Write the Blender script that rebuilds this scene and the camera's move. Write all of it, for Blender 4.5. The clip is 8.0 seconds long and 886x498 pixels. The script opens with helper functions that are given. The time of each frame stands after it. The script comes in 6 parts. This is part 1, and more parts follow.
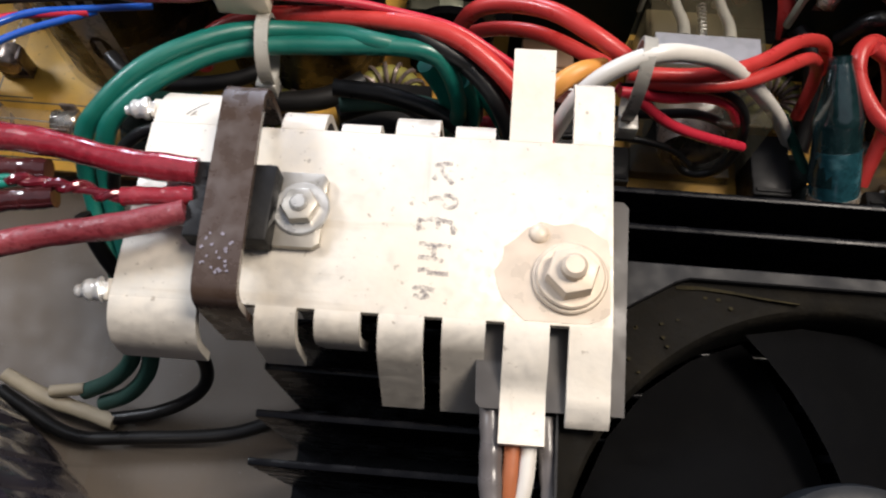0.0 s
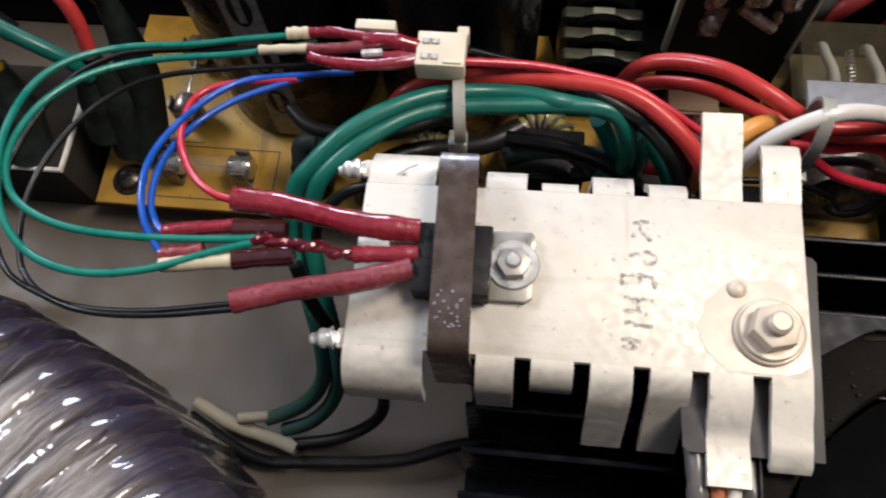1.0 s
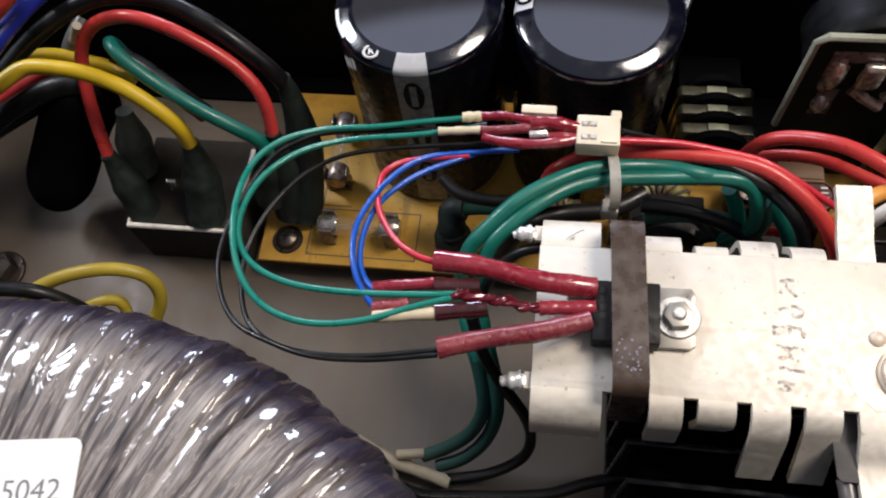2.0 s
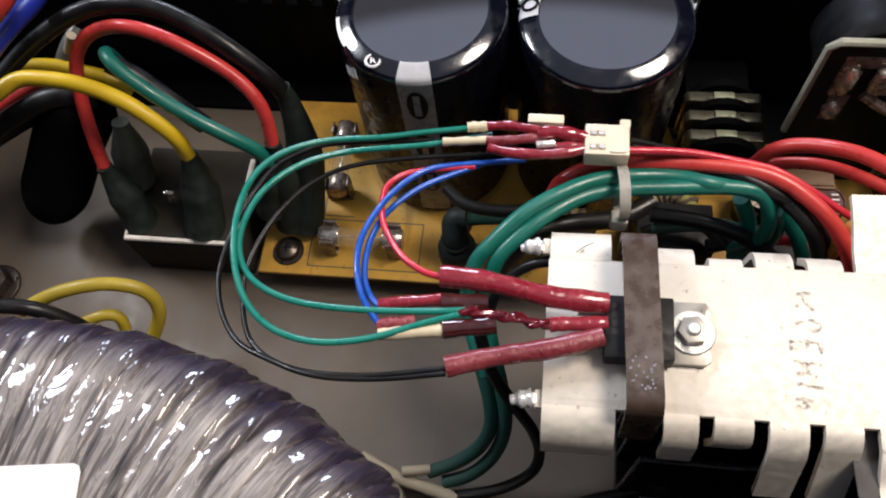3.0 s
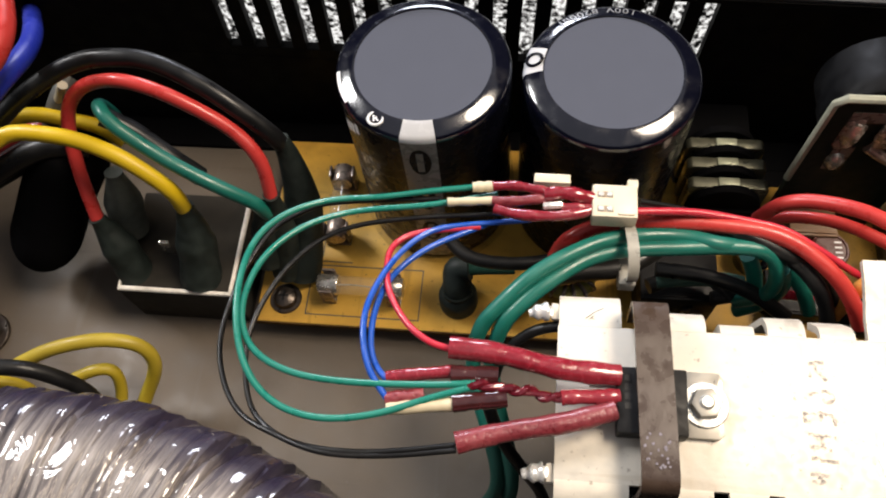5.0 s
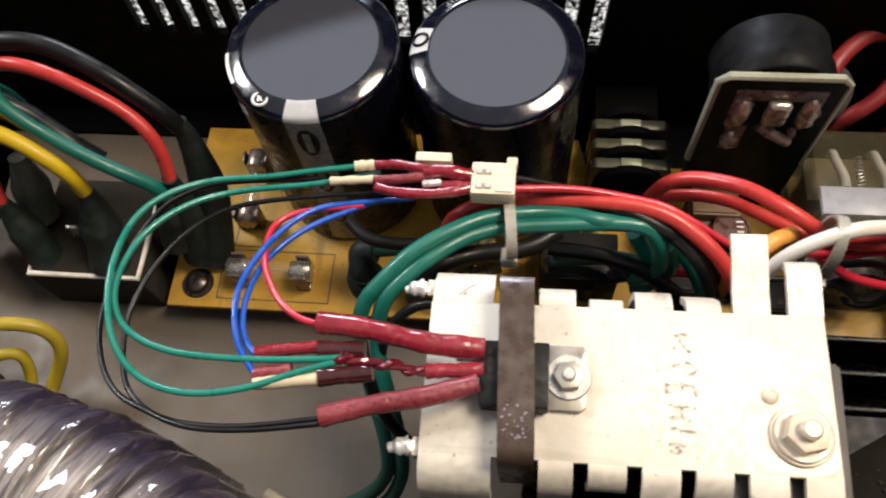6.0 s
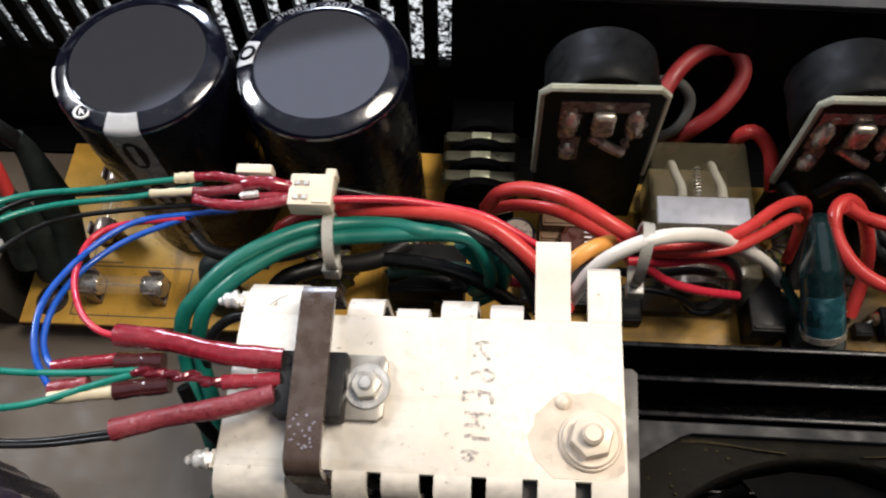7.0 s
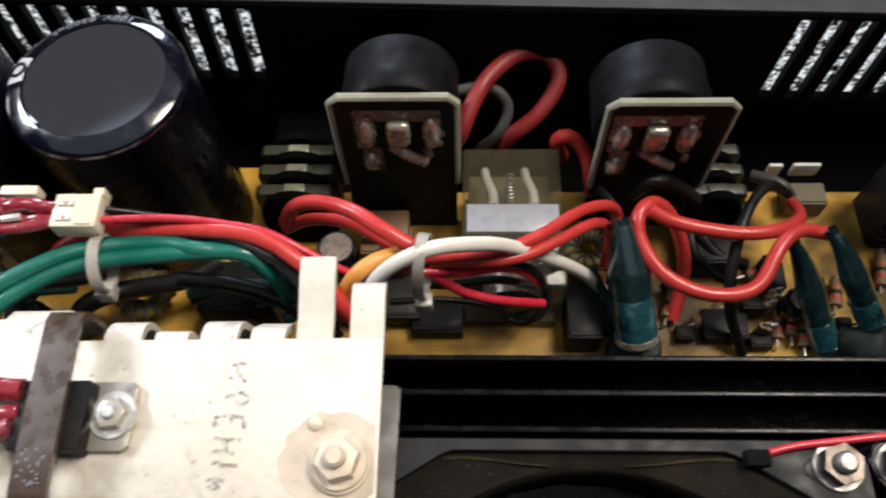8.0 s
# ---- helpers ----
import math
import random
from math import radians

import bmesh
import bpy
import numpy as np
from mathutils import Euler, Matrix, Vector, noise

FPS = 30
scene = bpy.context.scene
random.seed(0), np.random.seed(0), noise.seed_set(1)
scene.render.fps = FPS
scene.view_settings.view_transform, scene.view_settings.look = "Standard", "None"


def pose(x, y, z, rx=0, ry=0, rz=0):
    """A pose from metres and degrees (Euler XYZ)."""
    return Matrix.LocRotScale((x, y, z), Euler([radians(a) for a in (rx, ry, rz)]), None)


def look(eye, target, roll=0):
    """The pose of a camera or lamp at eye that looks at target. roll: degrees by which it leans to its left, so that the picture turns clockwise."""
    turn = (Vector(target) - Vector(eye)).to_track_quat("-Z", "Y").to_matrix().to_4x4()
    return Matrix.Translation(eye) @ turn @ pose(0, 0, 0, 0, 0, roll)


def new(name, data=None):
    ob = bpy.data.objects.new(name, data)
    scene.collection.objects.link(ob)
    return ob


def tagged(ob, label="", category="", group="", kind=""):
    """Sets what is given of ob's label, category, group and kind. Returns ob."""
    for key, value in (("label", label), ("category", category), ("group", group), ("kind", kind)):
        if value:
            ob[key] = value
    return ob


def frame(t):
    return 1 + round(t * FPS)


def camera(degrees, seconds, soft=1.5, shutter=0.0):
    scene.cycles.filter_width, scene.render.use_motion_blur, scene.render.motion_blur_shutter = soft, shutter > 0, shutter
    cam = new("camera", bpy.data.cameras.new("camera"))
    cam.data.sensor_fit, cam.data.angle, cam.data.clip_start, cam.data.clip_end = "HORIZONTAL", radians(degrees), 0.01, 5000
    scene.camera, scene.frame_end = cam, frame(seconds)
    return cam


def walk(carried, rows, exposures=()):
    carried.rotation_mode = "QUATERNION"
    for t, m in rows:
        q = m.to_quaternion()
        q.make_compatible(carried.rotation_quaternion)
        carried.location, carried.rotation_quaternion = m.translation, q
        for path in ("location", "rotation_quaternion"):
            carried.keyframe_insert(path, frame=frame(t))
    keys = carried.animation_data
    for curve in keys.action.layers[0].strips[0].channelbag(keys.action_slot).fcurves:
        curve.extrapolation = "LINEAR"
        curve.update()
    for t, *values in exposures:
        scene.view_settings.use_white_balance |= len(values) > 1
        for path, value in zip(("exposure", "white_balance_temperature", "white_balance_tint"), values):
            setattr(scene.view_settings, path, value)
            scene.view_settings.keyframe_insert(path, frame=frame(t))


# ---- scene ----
cam = camera(59.3, 8.0, 2.0, 0.25)
PATH = [
    (0, (-0.00563, 0.00888, 0.15167), (-0.02792, 0.37698, -0.77785), 1.187),
    (0.5, (-0.01133, 0.00840, 0.15751), (-0.08418, 0.37747, -0.76903), -6.413),
    (1, (-0.02853, 0.01041, 0.16362), (-0.10812, 0.37440, -0.76438), -7.071),
    (1.5, (-0.03945, 0.01084, 0.17004), (-0.14625, 0.38636, -0.75060), -10.828),
    (2, (-0.05122, 0.00137, 0.18316), (-0.17268, 0.42071, -0.71651), -10.521),
    (2.2, (-0.05308, 0.00108, 0.18424), (-0.17332, 0.41995, -0.71581), -10.629),
    (3.5, (-0.05383, 0.00993, 0.17963), (-0.17061, 0.43233, -0.71922), -10.493),
    (4, (-0.05767, 0.01372, 0.18529), (-0.17329, 0.43996, -0.71190), -10.441),
    (4.2, (-0.05882, 0.01377, 0.18692), (-0.18228, 0.43406, -0.71203), -11.465),
    (5.3, (-0.05812, 0.01717, 0.18004), (-0.14745, 0.43523, -0.72398), -8.082),
    (5.5, (-0.05459, 0.01656, 0.17567), (-0.14276, 0.42630, -0.73226), -8.427),
    (6, (-0.03641, 0.01470, 0.18207), (-0.13192, 0.43254, -0.72142), -8.876),
    (6.5, (-0.02047, 0.01418, 0.18362), (-0.10564, 0.45507, -0.70988), -7.139),
    (7, (-0.00747, 0.01512, 0.18011), (-0.07175, 0.45802, -0.71415), -5.308),
    (7.5, (0.00727, 0.01580, 0.17886), (-0.05415, 0.46168, -0.71412), -5.714),
    (8, (0.02712, 0.01889, 0.17546), (0.00183, 0.47559, -0.71380), -2.769),
]
walk(cam, [(t, look(eye, target, roll)) for t, eye, target, roll in PATH], [(0, -0.10, 6400, 12), (0.5, -0.32, 6450, 12), (1, -0.38, 6250, 12), (1.5, -0.44, 6000, 12), (2, -0.30, 6350, 13), (3.5, -0.12, 6450, 13), (4, -0.06, 6500, 13), (5.5, 0.12, 7250, 11), (6, 0.0, 7050, 11), (6.5, -0.08, 6600, 11), (8, -0.06, 6450, 9)])


def mm(p):
    return Vector((p[0] / 1000, p[1] / 1000, p[2] / 1000))


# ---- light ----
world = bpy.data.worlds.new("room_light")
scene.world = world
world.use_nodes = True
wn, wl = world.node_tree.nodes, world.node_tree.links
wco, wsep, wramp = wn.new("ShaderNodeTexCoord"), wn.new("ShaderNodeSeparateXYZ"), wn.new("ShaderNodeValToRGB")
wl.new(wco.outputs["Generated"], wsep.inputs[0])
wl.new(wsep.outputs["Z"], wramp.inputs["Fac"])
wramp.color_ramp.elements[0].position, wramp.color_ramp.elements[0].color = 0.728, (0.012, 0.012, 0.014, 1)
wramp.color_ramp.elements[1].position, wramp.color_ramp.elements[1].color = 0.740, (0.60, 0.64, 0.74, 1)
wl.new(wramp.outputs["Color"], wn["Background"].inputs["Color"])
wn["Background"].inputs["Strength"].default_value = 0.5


def lamp(name, eye, target, size, power, color):
    data = bpy.data.lights.new(name, "AREA")
    data.shape, data.size, data.energy, data.color = "DISK", size, power, color
    ob = new(name, data)
    ob.matrix_world = look(eye, target)
    return ob


bench = bpy.data.lights.new("bench_lamp", "SPOT")
bench.energy, bench.color, bench.shadow_soft_size, bench.spot_size, bench.spot_blend = 37.5, (1.0, 0.895, 0.765), 0.16, radians(40), 1.0
new("bench_lamp", bench).matrix_world = look((0.32, 0.20, 0.76), (-0.045, 0.05, 0.05))
lamp("side_window_light", (-0.64, 0.36, 0.54), (-0.05, 0.08, 0.05), 0.22, 5.2, (0.90, 0.94, 1.0))
lamp("rear_window_light", (-0.20, 0.95, 0.42), (-0.10, 0.04, 0.05), 0.24, 5.2, (0.74, 0.82, 1.0))


# ---- materials ----
def mat(name, color, rough=0.5, metal=0.0, var=0.15, scale=250.0, bump=0.0, spots=0.0, spot_color=(0.1, 0.08, 0.06), coat=0.0, spec=0.5, trans=0.0, alpha=1.0, rvar=0.15):
    m = bpy.data.materials.new(name)
    m.use_nodes = True
    n, l = m.node_tree.nodes, m.node_tree.links
    b = n["Principled BSDF"]
    co = n.new("ShaderNodeTexCoord")
    info = n.new("ShaderNodeObjectInfo")
    fine = n.new("ShaderNodeTexNoise")
    fine.inputs["Scale"].default_value, fine.inputs["Detail"].default_value = scale, 6
    big = n.new("ShaderNodeTexNoise")
    big.inputs["Scale"].default_value, big.inputs["Detail"].default_value = scale / 9, 4
    for t in (fine, big):
        l.new(co.outputs["Object"], t.inputs["Vector"])
    mixn = n.new("ShaderNodeMath")
    mixn.operation = "ADD"
    l.new(fine.outputs["Fac"], mixn.inputs[0])
    l.new(big.outputs["Fac"], mixn.inputs[1])
    rng = n.new("ShaderNodeMapRange")
    rng.inputs["From Min"].default_value, rng.inputs["From Max"].default_value = 0.6, 1.4
    rng.inputs["To Min"].default_value, rng.inputs["To Max"].default_value = 1 - var, 1 + var
    l.new(mixn.outputs[0], rng.inputs["Value"])
    mul = n.new("ShaderNodeVectorMath")
    mul.operation = "SCALE"
    mul.inputs[0].default_value = color[:3]
    l.new(rng.outputs["Result"], mul.inputs["Scale"])
    out = mul.outputs[0]
    if spots:
        mx = n.new("ShaderNodeMix")
        mx.data_type = "RGBA"
        ramp = n.new("ShaderNodeMapRange")
        ramp.inputs["From Min"].default_value, ramp.inputs["From Max"].default_value = 0.52, 0.68
        ramp.inputs["To Max"].default_value = spots
        l.new(big.outputs["Fac"], ramp.inputs["Value"])
        l.new(ramp.outputs["Result"], mx.inputs["Factor"])
        l.new(out, mx.inputs["A"])
        mx.inputs["B"].default_value = (*spot_color, 1)
        out = mx.outputs["Result"]
    l.new(out, b.inputs["Base Color"])
    rr = n.new("ShaderNodeMapRange")
    rr.inputs["From Min"].default_value, rr.inputs["From Max"].default_value = 0.3, 0.7
    rr.inputs["To Min"].default_value, rr.inputs["To Max"].default_value = max(0.02, rough - rvar), min(1, rough + rvar)
    l.new(fine.outputs["Fac"], rr.inputs["Value"])
    l.new(rr.outputs["Result"], b.inputs["Roughness"])
    b.inputs["Metallic"].default_value = metal
    b.inputs["Specular IOR Level"].default_value = spec
    b.inputs["Coat Weight"].default_value = coat
    b.inputs["Coat Roughness"].default_value = 0.08
    b.inputs["Transmission Weight"].default_value = trans
    b.inputs["Alpha"].default_value = alpha
    if bump:
        bp = n.new("ShaderNodeBump")
        bp.inputs["Strength"].default_value, bp.inputs["Distance"].default_value = bump, 0.0003
        l.new(fine.outputs["Fac"], bp.inputs["Height"])
        l.new(bp.outputs["Normal"], b.inputs["Normal"])
    return m


ALU = mat("aluminium", (0.70, 0.65, 0.57), 0.6, 0.42, 0.10, 700, 0.14)


def weather(m, dirt, speck):
    """Adds soft brown stains, fine dark specks and long scratches to a material's base colour."""
    n, l = m.node_tree.nodes, m.node_tree.links
    b = n["Principled BSDF"]
    src = b.inputs["Base Color"].links[0].from_socket
    co = n.new("ShaderNodeTexCoord")
    for scale, lo, hi, amount, color, squash in ((70, 0.50, 0.78, 0.55, dirt, (1, 1, 1)), (900, 0.66, 0.72, 0.55, speck, (1, 1, 1)), (160, 0.64, 0.70, 0.35, speck, (1, 0.06, 1)), (330, 0.63, 0.70, 0.30, dirt, (0.08, 1, 1))):
        mp = n.new("ShaderNodeMapping")
        mp.inputs["Scale"].default_value = squash
        mp.inputs["Rotation"].default_value = (0, 0, 0.25 * (squash[0] - squash[1]))
        t = n.new("ShaderNodeTexNoise")
        t.inputs["Scale"].default_value, t.inputs["Detail"].default_value = scale, 5
        r = n.new("ShaderNodeMapRange")
        r.inputs["From Min"].default_value, r.inputs["From Max"].default_value, r.inputs["To Max"].default_value = lo, hi, amount
        x = n.new("ShaderNodeMix")
        x.data_type = "RGBA"
        x.inputs["B"].default_value = (*color, 1)
        l.new(co.outputs["Object"], mp.inputs["Vector"])
        l.new(mp.outputs["Vector"], t.inputs["Vector"])
        l.new(t.outputs["Fac"], r.inputs["Value"])
        l.new(r.outputs["Result"], x.inputs["Factor"])
        l.new(src, x.inputs["A"])
        src = x.outputs["Result"]
    l.new(src, b.inputs["Base Color"])
    return m


weather(ALU, (0.53, 0.455, 0.355), (0.24, 0.195, 0.15))
ALUGREY = mat("aluminium_worn", (0.44, 0.41, 0.36), 0.42, 0.6, 0.12, 300, 0.2, 0.4, (0.3, 0.26, 0.2))
STEEL = mat("nickel_steel", (0.62, 0.61, 0.585), 0.34, 0.6, 0.10, 500, 0.1)
DARKSTEEL = mat("dull_steel", (0.22, 0.21, 0.20), 0.4, 0.6, 0.2, 500, 0.15)
BOLT = mat("lacquered_steel", (0.66, 0.56, 0.45), 0.5, 0.2, 0.14, 400, 0.15)
LACQ = mat("lacquer_stain", (0.58, 0.49, 0.395), 0.35, 0.1, 0.14, 260, 0.1, 0.5, (0.68, 0.60, 0.5))
SOLDER = mat("solder", (0.85, 0.85, 0.84), 0.25, 0.5, 0.1, 500, 0.3)
STRAP = mat("brown_strap", (0.062, 0.040, 0.029), 0.3, 0.0, 0.2, 420, 0.2, 0.3, (0.046, 0.034, 0.036), spec=0.6, coat=0.4)
SCUFF = mat("paint_scuff", (0.19, 0.17, 0.21), 0.6, 0, 0.2, 400)
EPOXY = mat("black_epoxy", (0.010, 0.010, 0.011), 0.5, 0, 0.25, 600, 0.2, 0.4, (0.018, 0.015, 0.011), spec=0.18)
MICA = mat("grey_sheet", (0.085, 0.078, 0.074), 0.45, 0, 0.2, 300, 0.05, 0.4, (0.13, 0.118, 0.108), spec=0.4)
INK = mat("faded_marker_ink", (0.26, 0.235, 0.24), 0.7, 0, 0.3, 1500, 0, spec=0.2)
ik, il = INK.node_tree.nodes, INK.node_tree.links
ino, imr = ik.new("ShaderNodeTexNoise"), ik.new("ShaderNodeMapRange")
ino.inputs["Scale"].default_value, ino.inputs["Detail"].default_value = 1100, 4
imr.inputs["From Min"].default_value, imr.inputs["From Max"].default_value, imr.inputs["To Min"].default_value, imr.inputs["To Max"].default_value = 0.36, 0.64, 0.02, 0.58
il.new(ik["Texture Coordinate"].outputs["Object"], ino.inputs["Vector"])
il.new(ino.outputs["Fac"], imr.inputs["Value"])
il.new(imr.outputs["Result"], ik["Principled BSDF"].inputs["Alpha"])
SHRINK = mat("red_shrink_sleeve", (0.25, 0.014, 0.027), 0.2, 0, 0.4, 900, 0.6, 0.6, (0.13, 0.010, 0.018), coat=1.0)
weather(SHRINK, (0.42, 0.075, 0.095), (0.12, 0.012, 0.02))
SHRINK2 = mat("dull_red_shrink_sleeve", (0.21, 0.028, 0.038), 0.36, 0, 0.4, 1100, 0.8, 0.5, (0.36, 0.11, 0.115), coat=0.3)
weather(SHRINK2, (0.36, 0.11, 0.125), (0.15, 0.03, 0.04))
LEADRED = mat("red_lacquered_lead", (0.14, 0.010, 0.020), 0.16, 0.2, 0.5, 700, 0.6, 0.6, (0.05, 0.006, 0.012), coat=0.9)
BROWNTUBE = mat("brown_shrink_sleeve", (0.050, 0.012, 0.013), 0.14, 0, 0.4, 500, 0.3, 0.4, (0.11, 0.03, 0.032), coat=1.0)
CREAM = mat("cream_sleeve", (0.62, 0.54, 0.38), 0.45, 0, 0.12, 400, 0.1)
CREAM2 = mat("dusty_cream_sleeve", (0.33, 0.28, 0.20), 0.6, 0, 0.2, 300, 0.2, 0.4, (0.3, 0.25, 0.18))
NYLON = mat("white_nylon", (0.72, 0.64, 0.50), 0.4, 0, 0.06, 300, 0.05)
TIE = mat("translucent_nylon_tie", (0.46, 0.44, 0.39), 0.35, 0, 0.08, 400, 0.1, trans=0.25)
GREEN = mat("green_insulation", (0.008, 0.195, 0.15), 0.32, 0, 0.1, 300, 0.05, coat=0.2)
GREEN2 = mat("dark_teal_insulation", (0.004, 0.130, 0.100), 0.42, 0, 0.2, 320, 0.14, 0.3, (0.008, 0.085, 0.068), coat=0.12)
GREEN3 = mat("dusty_shaded_green_insulation", (0.014, 0.062, 0.048), 0.65, 0, 0.2, 200, 0.2, 0.5, (0.05, 0.065, 0.055), spec=0.2)
BLACK = mat("black_insulation", (0.007, 0.007, 0.0075), 0.4, 0, 0.25, 250, 0.05, 0.35, (0.020, 0.018, 0.016), coat=0.05, spec=0.3)
BLACKD = mat("dull_black_rubber", (0.003, 0.003, 0.0035), 0.8, 0, 0.3, 200, 0.2, spec=0.03)
BLUE = mat("blue_insulation", (0.010, 0.085, 0.46), 0.32, 0, 0.1, 300, 0.05, coat=0.2)
BLUE2 = mat("deep_blue_insulation", (0.012, 0.025, 0.30), 0.4, 0, 0.15, 200, 0.05)
RED = mat("thin_red_insulation", (0.52, 0.022, 0.045), 0.34, 0, 0.1, 300, 0.05, coat=0.2)
# Red insulation darkened to paint the shade at the rear panel.
REDSHADED = mat("shaded_red_insulation", (0.26, 0.020, 0.022), 0.5, 0, 0.2, 250, 0.1, 0.4, (0.16, 0.03, 0.03))
TINNED = mat("brownish_solder", (0.50, 0.45, 0.38), 0.25, 0.6, 0.35, 700, 0.5, 0.6, (0.22, 0.16, 0.12))
RUSTY = mat("browned_steel", (0.085, 0.070, 0.060), 0.38, 0.92, 0.3, 600, 0.3, 0.5, (0.09, 0.055, 0.035))
SLOT = mat("tan_slot_shade", (0.32, 0.25, 0.18), 0.6, 0, 0.2, 500, 0.1)
DUSTBLACK = mat("dusty_black_case", (0.030, 0.027, 0.023), 0.8, 0, 0.3, 300, 0.2, 0.4, (0.05, 0.045, 0.038), spec=0.1)
NICKEL = mat("worn_bright_nickel", (0.62, 0.58, 0.52), 0.2, 0.85, 0.25, 500, 0.15, 0.4, (0.36, 0.30, 0.24))
TARNISH = mat("tarnished_nickel", (0.40, 0.32, 0.27), 0.3, 0.6, 0.3, 500, 0.2, 0.5, (0.20, 0.13, 0.10))
FRAMEDUST = mat("speckled_dusty_plastic", (0.010, 0.0088, 0.007), 0.85, 0, 0.5, 900, 0.6, 0.45, (0.022, 0.018, 0.011), spec=0.1)
BLADE2 = mat("satin_black_plastic", (0.0045, 0.0045, 0.005), 0.55, 0, 0.25, 300, 0.1, spec=0.13)
BLADE = mat("matt_black_blade", (0.006, 0.006, 0.0065), 0.85, 0, 0.3, 300, 0.1, spec=0.08)
DARKCONTACT = mat("dull_dark_contact", (0.055, 0.055, 0.045), 0.45, 0.3, 0.3, 400, 0.1)
# Duller yellow for the low wires.
YELLOW2 = mat("dull_yellow_insulation", (0.38, 0.28, 0.02), 0.5, 0, 0.2, 250, 0.1, 0.5, (0.26, 0.19, 0.03))
RED2 = mat("red_insulation", (0.52, 0.042, 0.037), 0.36, 0, 0.16, 320, 0.14, 0.35, (0.33, 0.022, 0.026), coat=0.12, spec=0.4)
YELLOW = mat("yellow_insulation", (0.62, 0.42, 0.015), 0.38, 0, 0.12, 200, 0.05, 0.2, (0.42, 0.28, 0.02))
ORANGE = mat("orange_insulation", (0.70, 0.31, 0.07), 0.38, 0, 0.1, 250, 0.05)
ORANGE2 = mat("rust_insulation", (0.42, 0.13, 0.05), 0.45, 0, 0.15, 250, 0.05)
WHITEW = mat("white_insulation", (0.74, 0.70, 0.64), 0.4, 0, 0.1, 200, 0.05, 0.3, (0.55, 0.5, 0.43))
GREYW = mat("grey_insulation", (0.07, 0.07, 0.066), 0.5, 0, 0.15, 200)
CLEARTUBE = mat("smoky_sleeve", (0.13, 0.115, 0.11), 0.3, 0, 0.2, 200, 0.05, coat=0.3)
PCB = mat("phenolic_board", (0.66, 0.375, 0.065), 0.5, 0, 0.2, 160, 0.08, 0.5, (0.33, 0.19, 0.04), spec=0.25)
weather(PCB, (0.17, 0.095, 0.024), (0.05, 0.032, 0.012))


def flux_stain(m, color, amount):
    """Brown flux and soot in blotches, heavier towards the crowded end of the board."""
    n, l = m.node_tree.nodes, m.node_tree.links
    b = n["Principled BSDF"]
    src = b.inputs["Base Color"].links[0].from_socket
    co, sp = n.new("ShaderNodeTexCoord"), n.new("ShaderNodeSeparateXYZ")
    t, r, w, k, x = n.new("ShaderNodeTexNoise"), n.new("ShaderNodeMapRange"), n.new("ShaderNodeMapRange"), n.new("ShaderNodeMath"), n.new("ShaderNodeMix")
    t.inputs["Scale"].default_value, t.inputs["Detail"].default_value, t.inputs["Distortion"].default_value = 75, 6, 0.6
    r.inputs["From Min"].default_value, r.inputs["From Max"].default_value, r.inputs["To Max"].default_value = 0.36, 0.62, amount
    w.inputs["From Min"].default_value, w.inputs["From Max"].default_value = -0.04, 0.05
    k.operation, x.data_type = "MULTIPLY", "RGBA"
    x.inputs["B"].default_value = (*color, 1)
    l.new(co.outputs["Object"], t.inputs["Vector"])
    l.new(co.outputs["Object"], sp.inputs[0])
    l.new(t.outputs["Fac"], r.inputs["Value"])
    l.new(sp.outputs["X"], w.inputs["Value"])
    l.new(r.outputs["Result"], k.inputs[0])
    l.new(w.outputs["Result"], k.inputs[1])
    l.new(k.outputs[0], x.inputs["Factor"])
    l.new(src, x.inputs["A"])
    l.new(x.outputs["Result"], b.inputs["Base Color"])


flux_stain(PCB, (0.075, 0.045, 0.014), 0.92)
BOARDEDGE = mat("shadowed_phenolic_edge", (0.085, 0.045, 0.014), 0.8, 0, 0.4, 700, 0.3, spec=0.15)
PCBEDGE = mat("board_edge", (0.30, 0.30, 0.23), 0.6, 0, 0.25, 700, 0.3)
PCBGREEN = mat("dark_green_board", (0.007, 0.013, 0.010), 0.5, 0, 0.3, 300, 0.05, spec=0.12)
FLOORM = mat("dusty_steel_floor", (0.118, 0.094, 0.073), 0.62, 0.1, 0.16, 120, 0.15, 0.35, (0.13, 0.12, 0.11))
weather(FLOORM, (0.072, 0.057, 0.044), (0.15, 0.135, 0.12))
PANEL = mat("black_paint", (0.0035, 0.0035, 0.004), 0.68, 0, 0.3, 200, 0.1, spec=0.13)
GREYPAINT = mat("grey_edge_paint", (0.045, 0.048, 0.056), 0.6, 0.0, 0.15, 200, 0.1, spec=0.3)
ANOD = mat("black_anodised", (0.003, 0.003, 0.004), 0.26, 0.0, 0.3, 300, 0.05, spec=0.2)
FANP = mat("black_plastic", (0.012, 0.012, 0.013), 0.5, 0, 0.25, 200, 0.15, 0.3, (0.022, 0.020, 0.017), spec=0.3)
DUSTY = mat("caked_dust", (0.028, 0.023, 0.012), 0.9, 0, 0.6, 900, 0.8, 0.6, (0.060, 0.047, 0.022), spec=0.1)
FANGREY = mat("satin_grey_plastic", (0.010, 0.010, 0.0112), 0.55, 0, 0.2, 260, 0.12, 0.4, (0.018, 0.017, 0.016), spec=0.25)
HUBP = mat("blue_black_hub", (0.012, 0.014, 0.017), 0.45, 0, 0.2, 260, 0.05, spec=0.3)
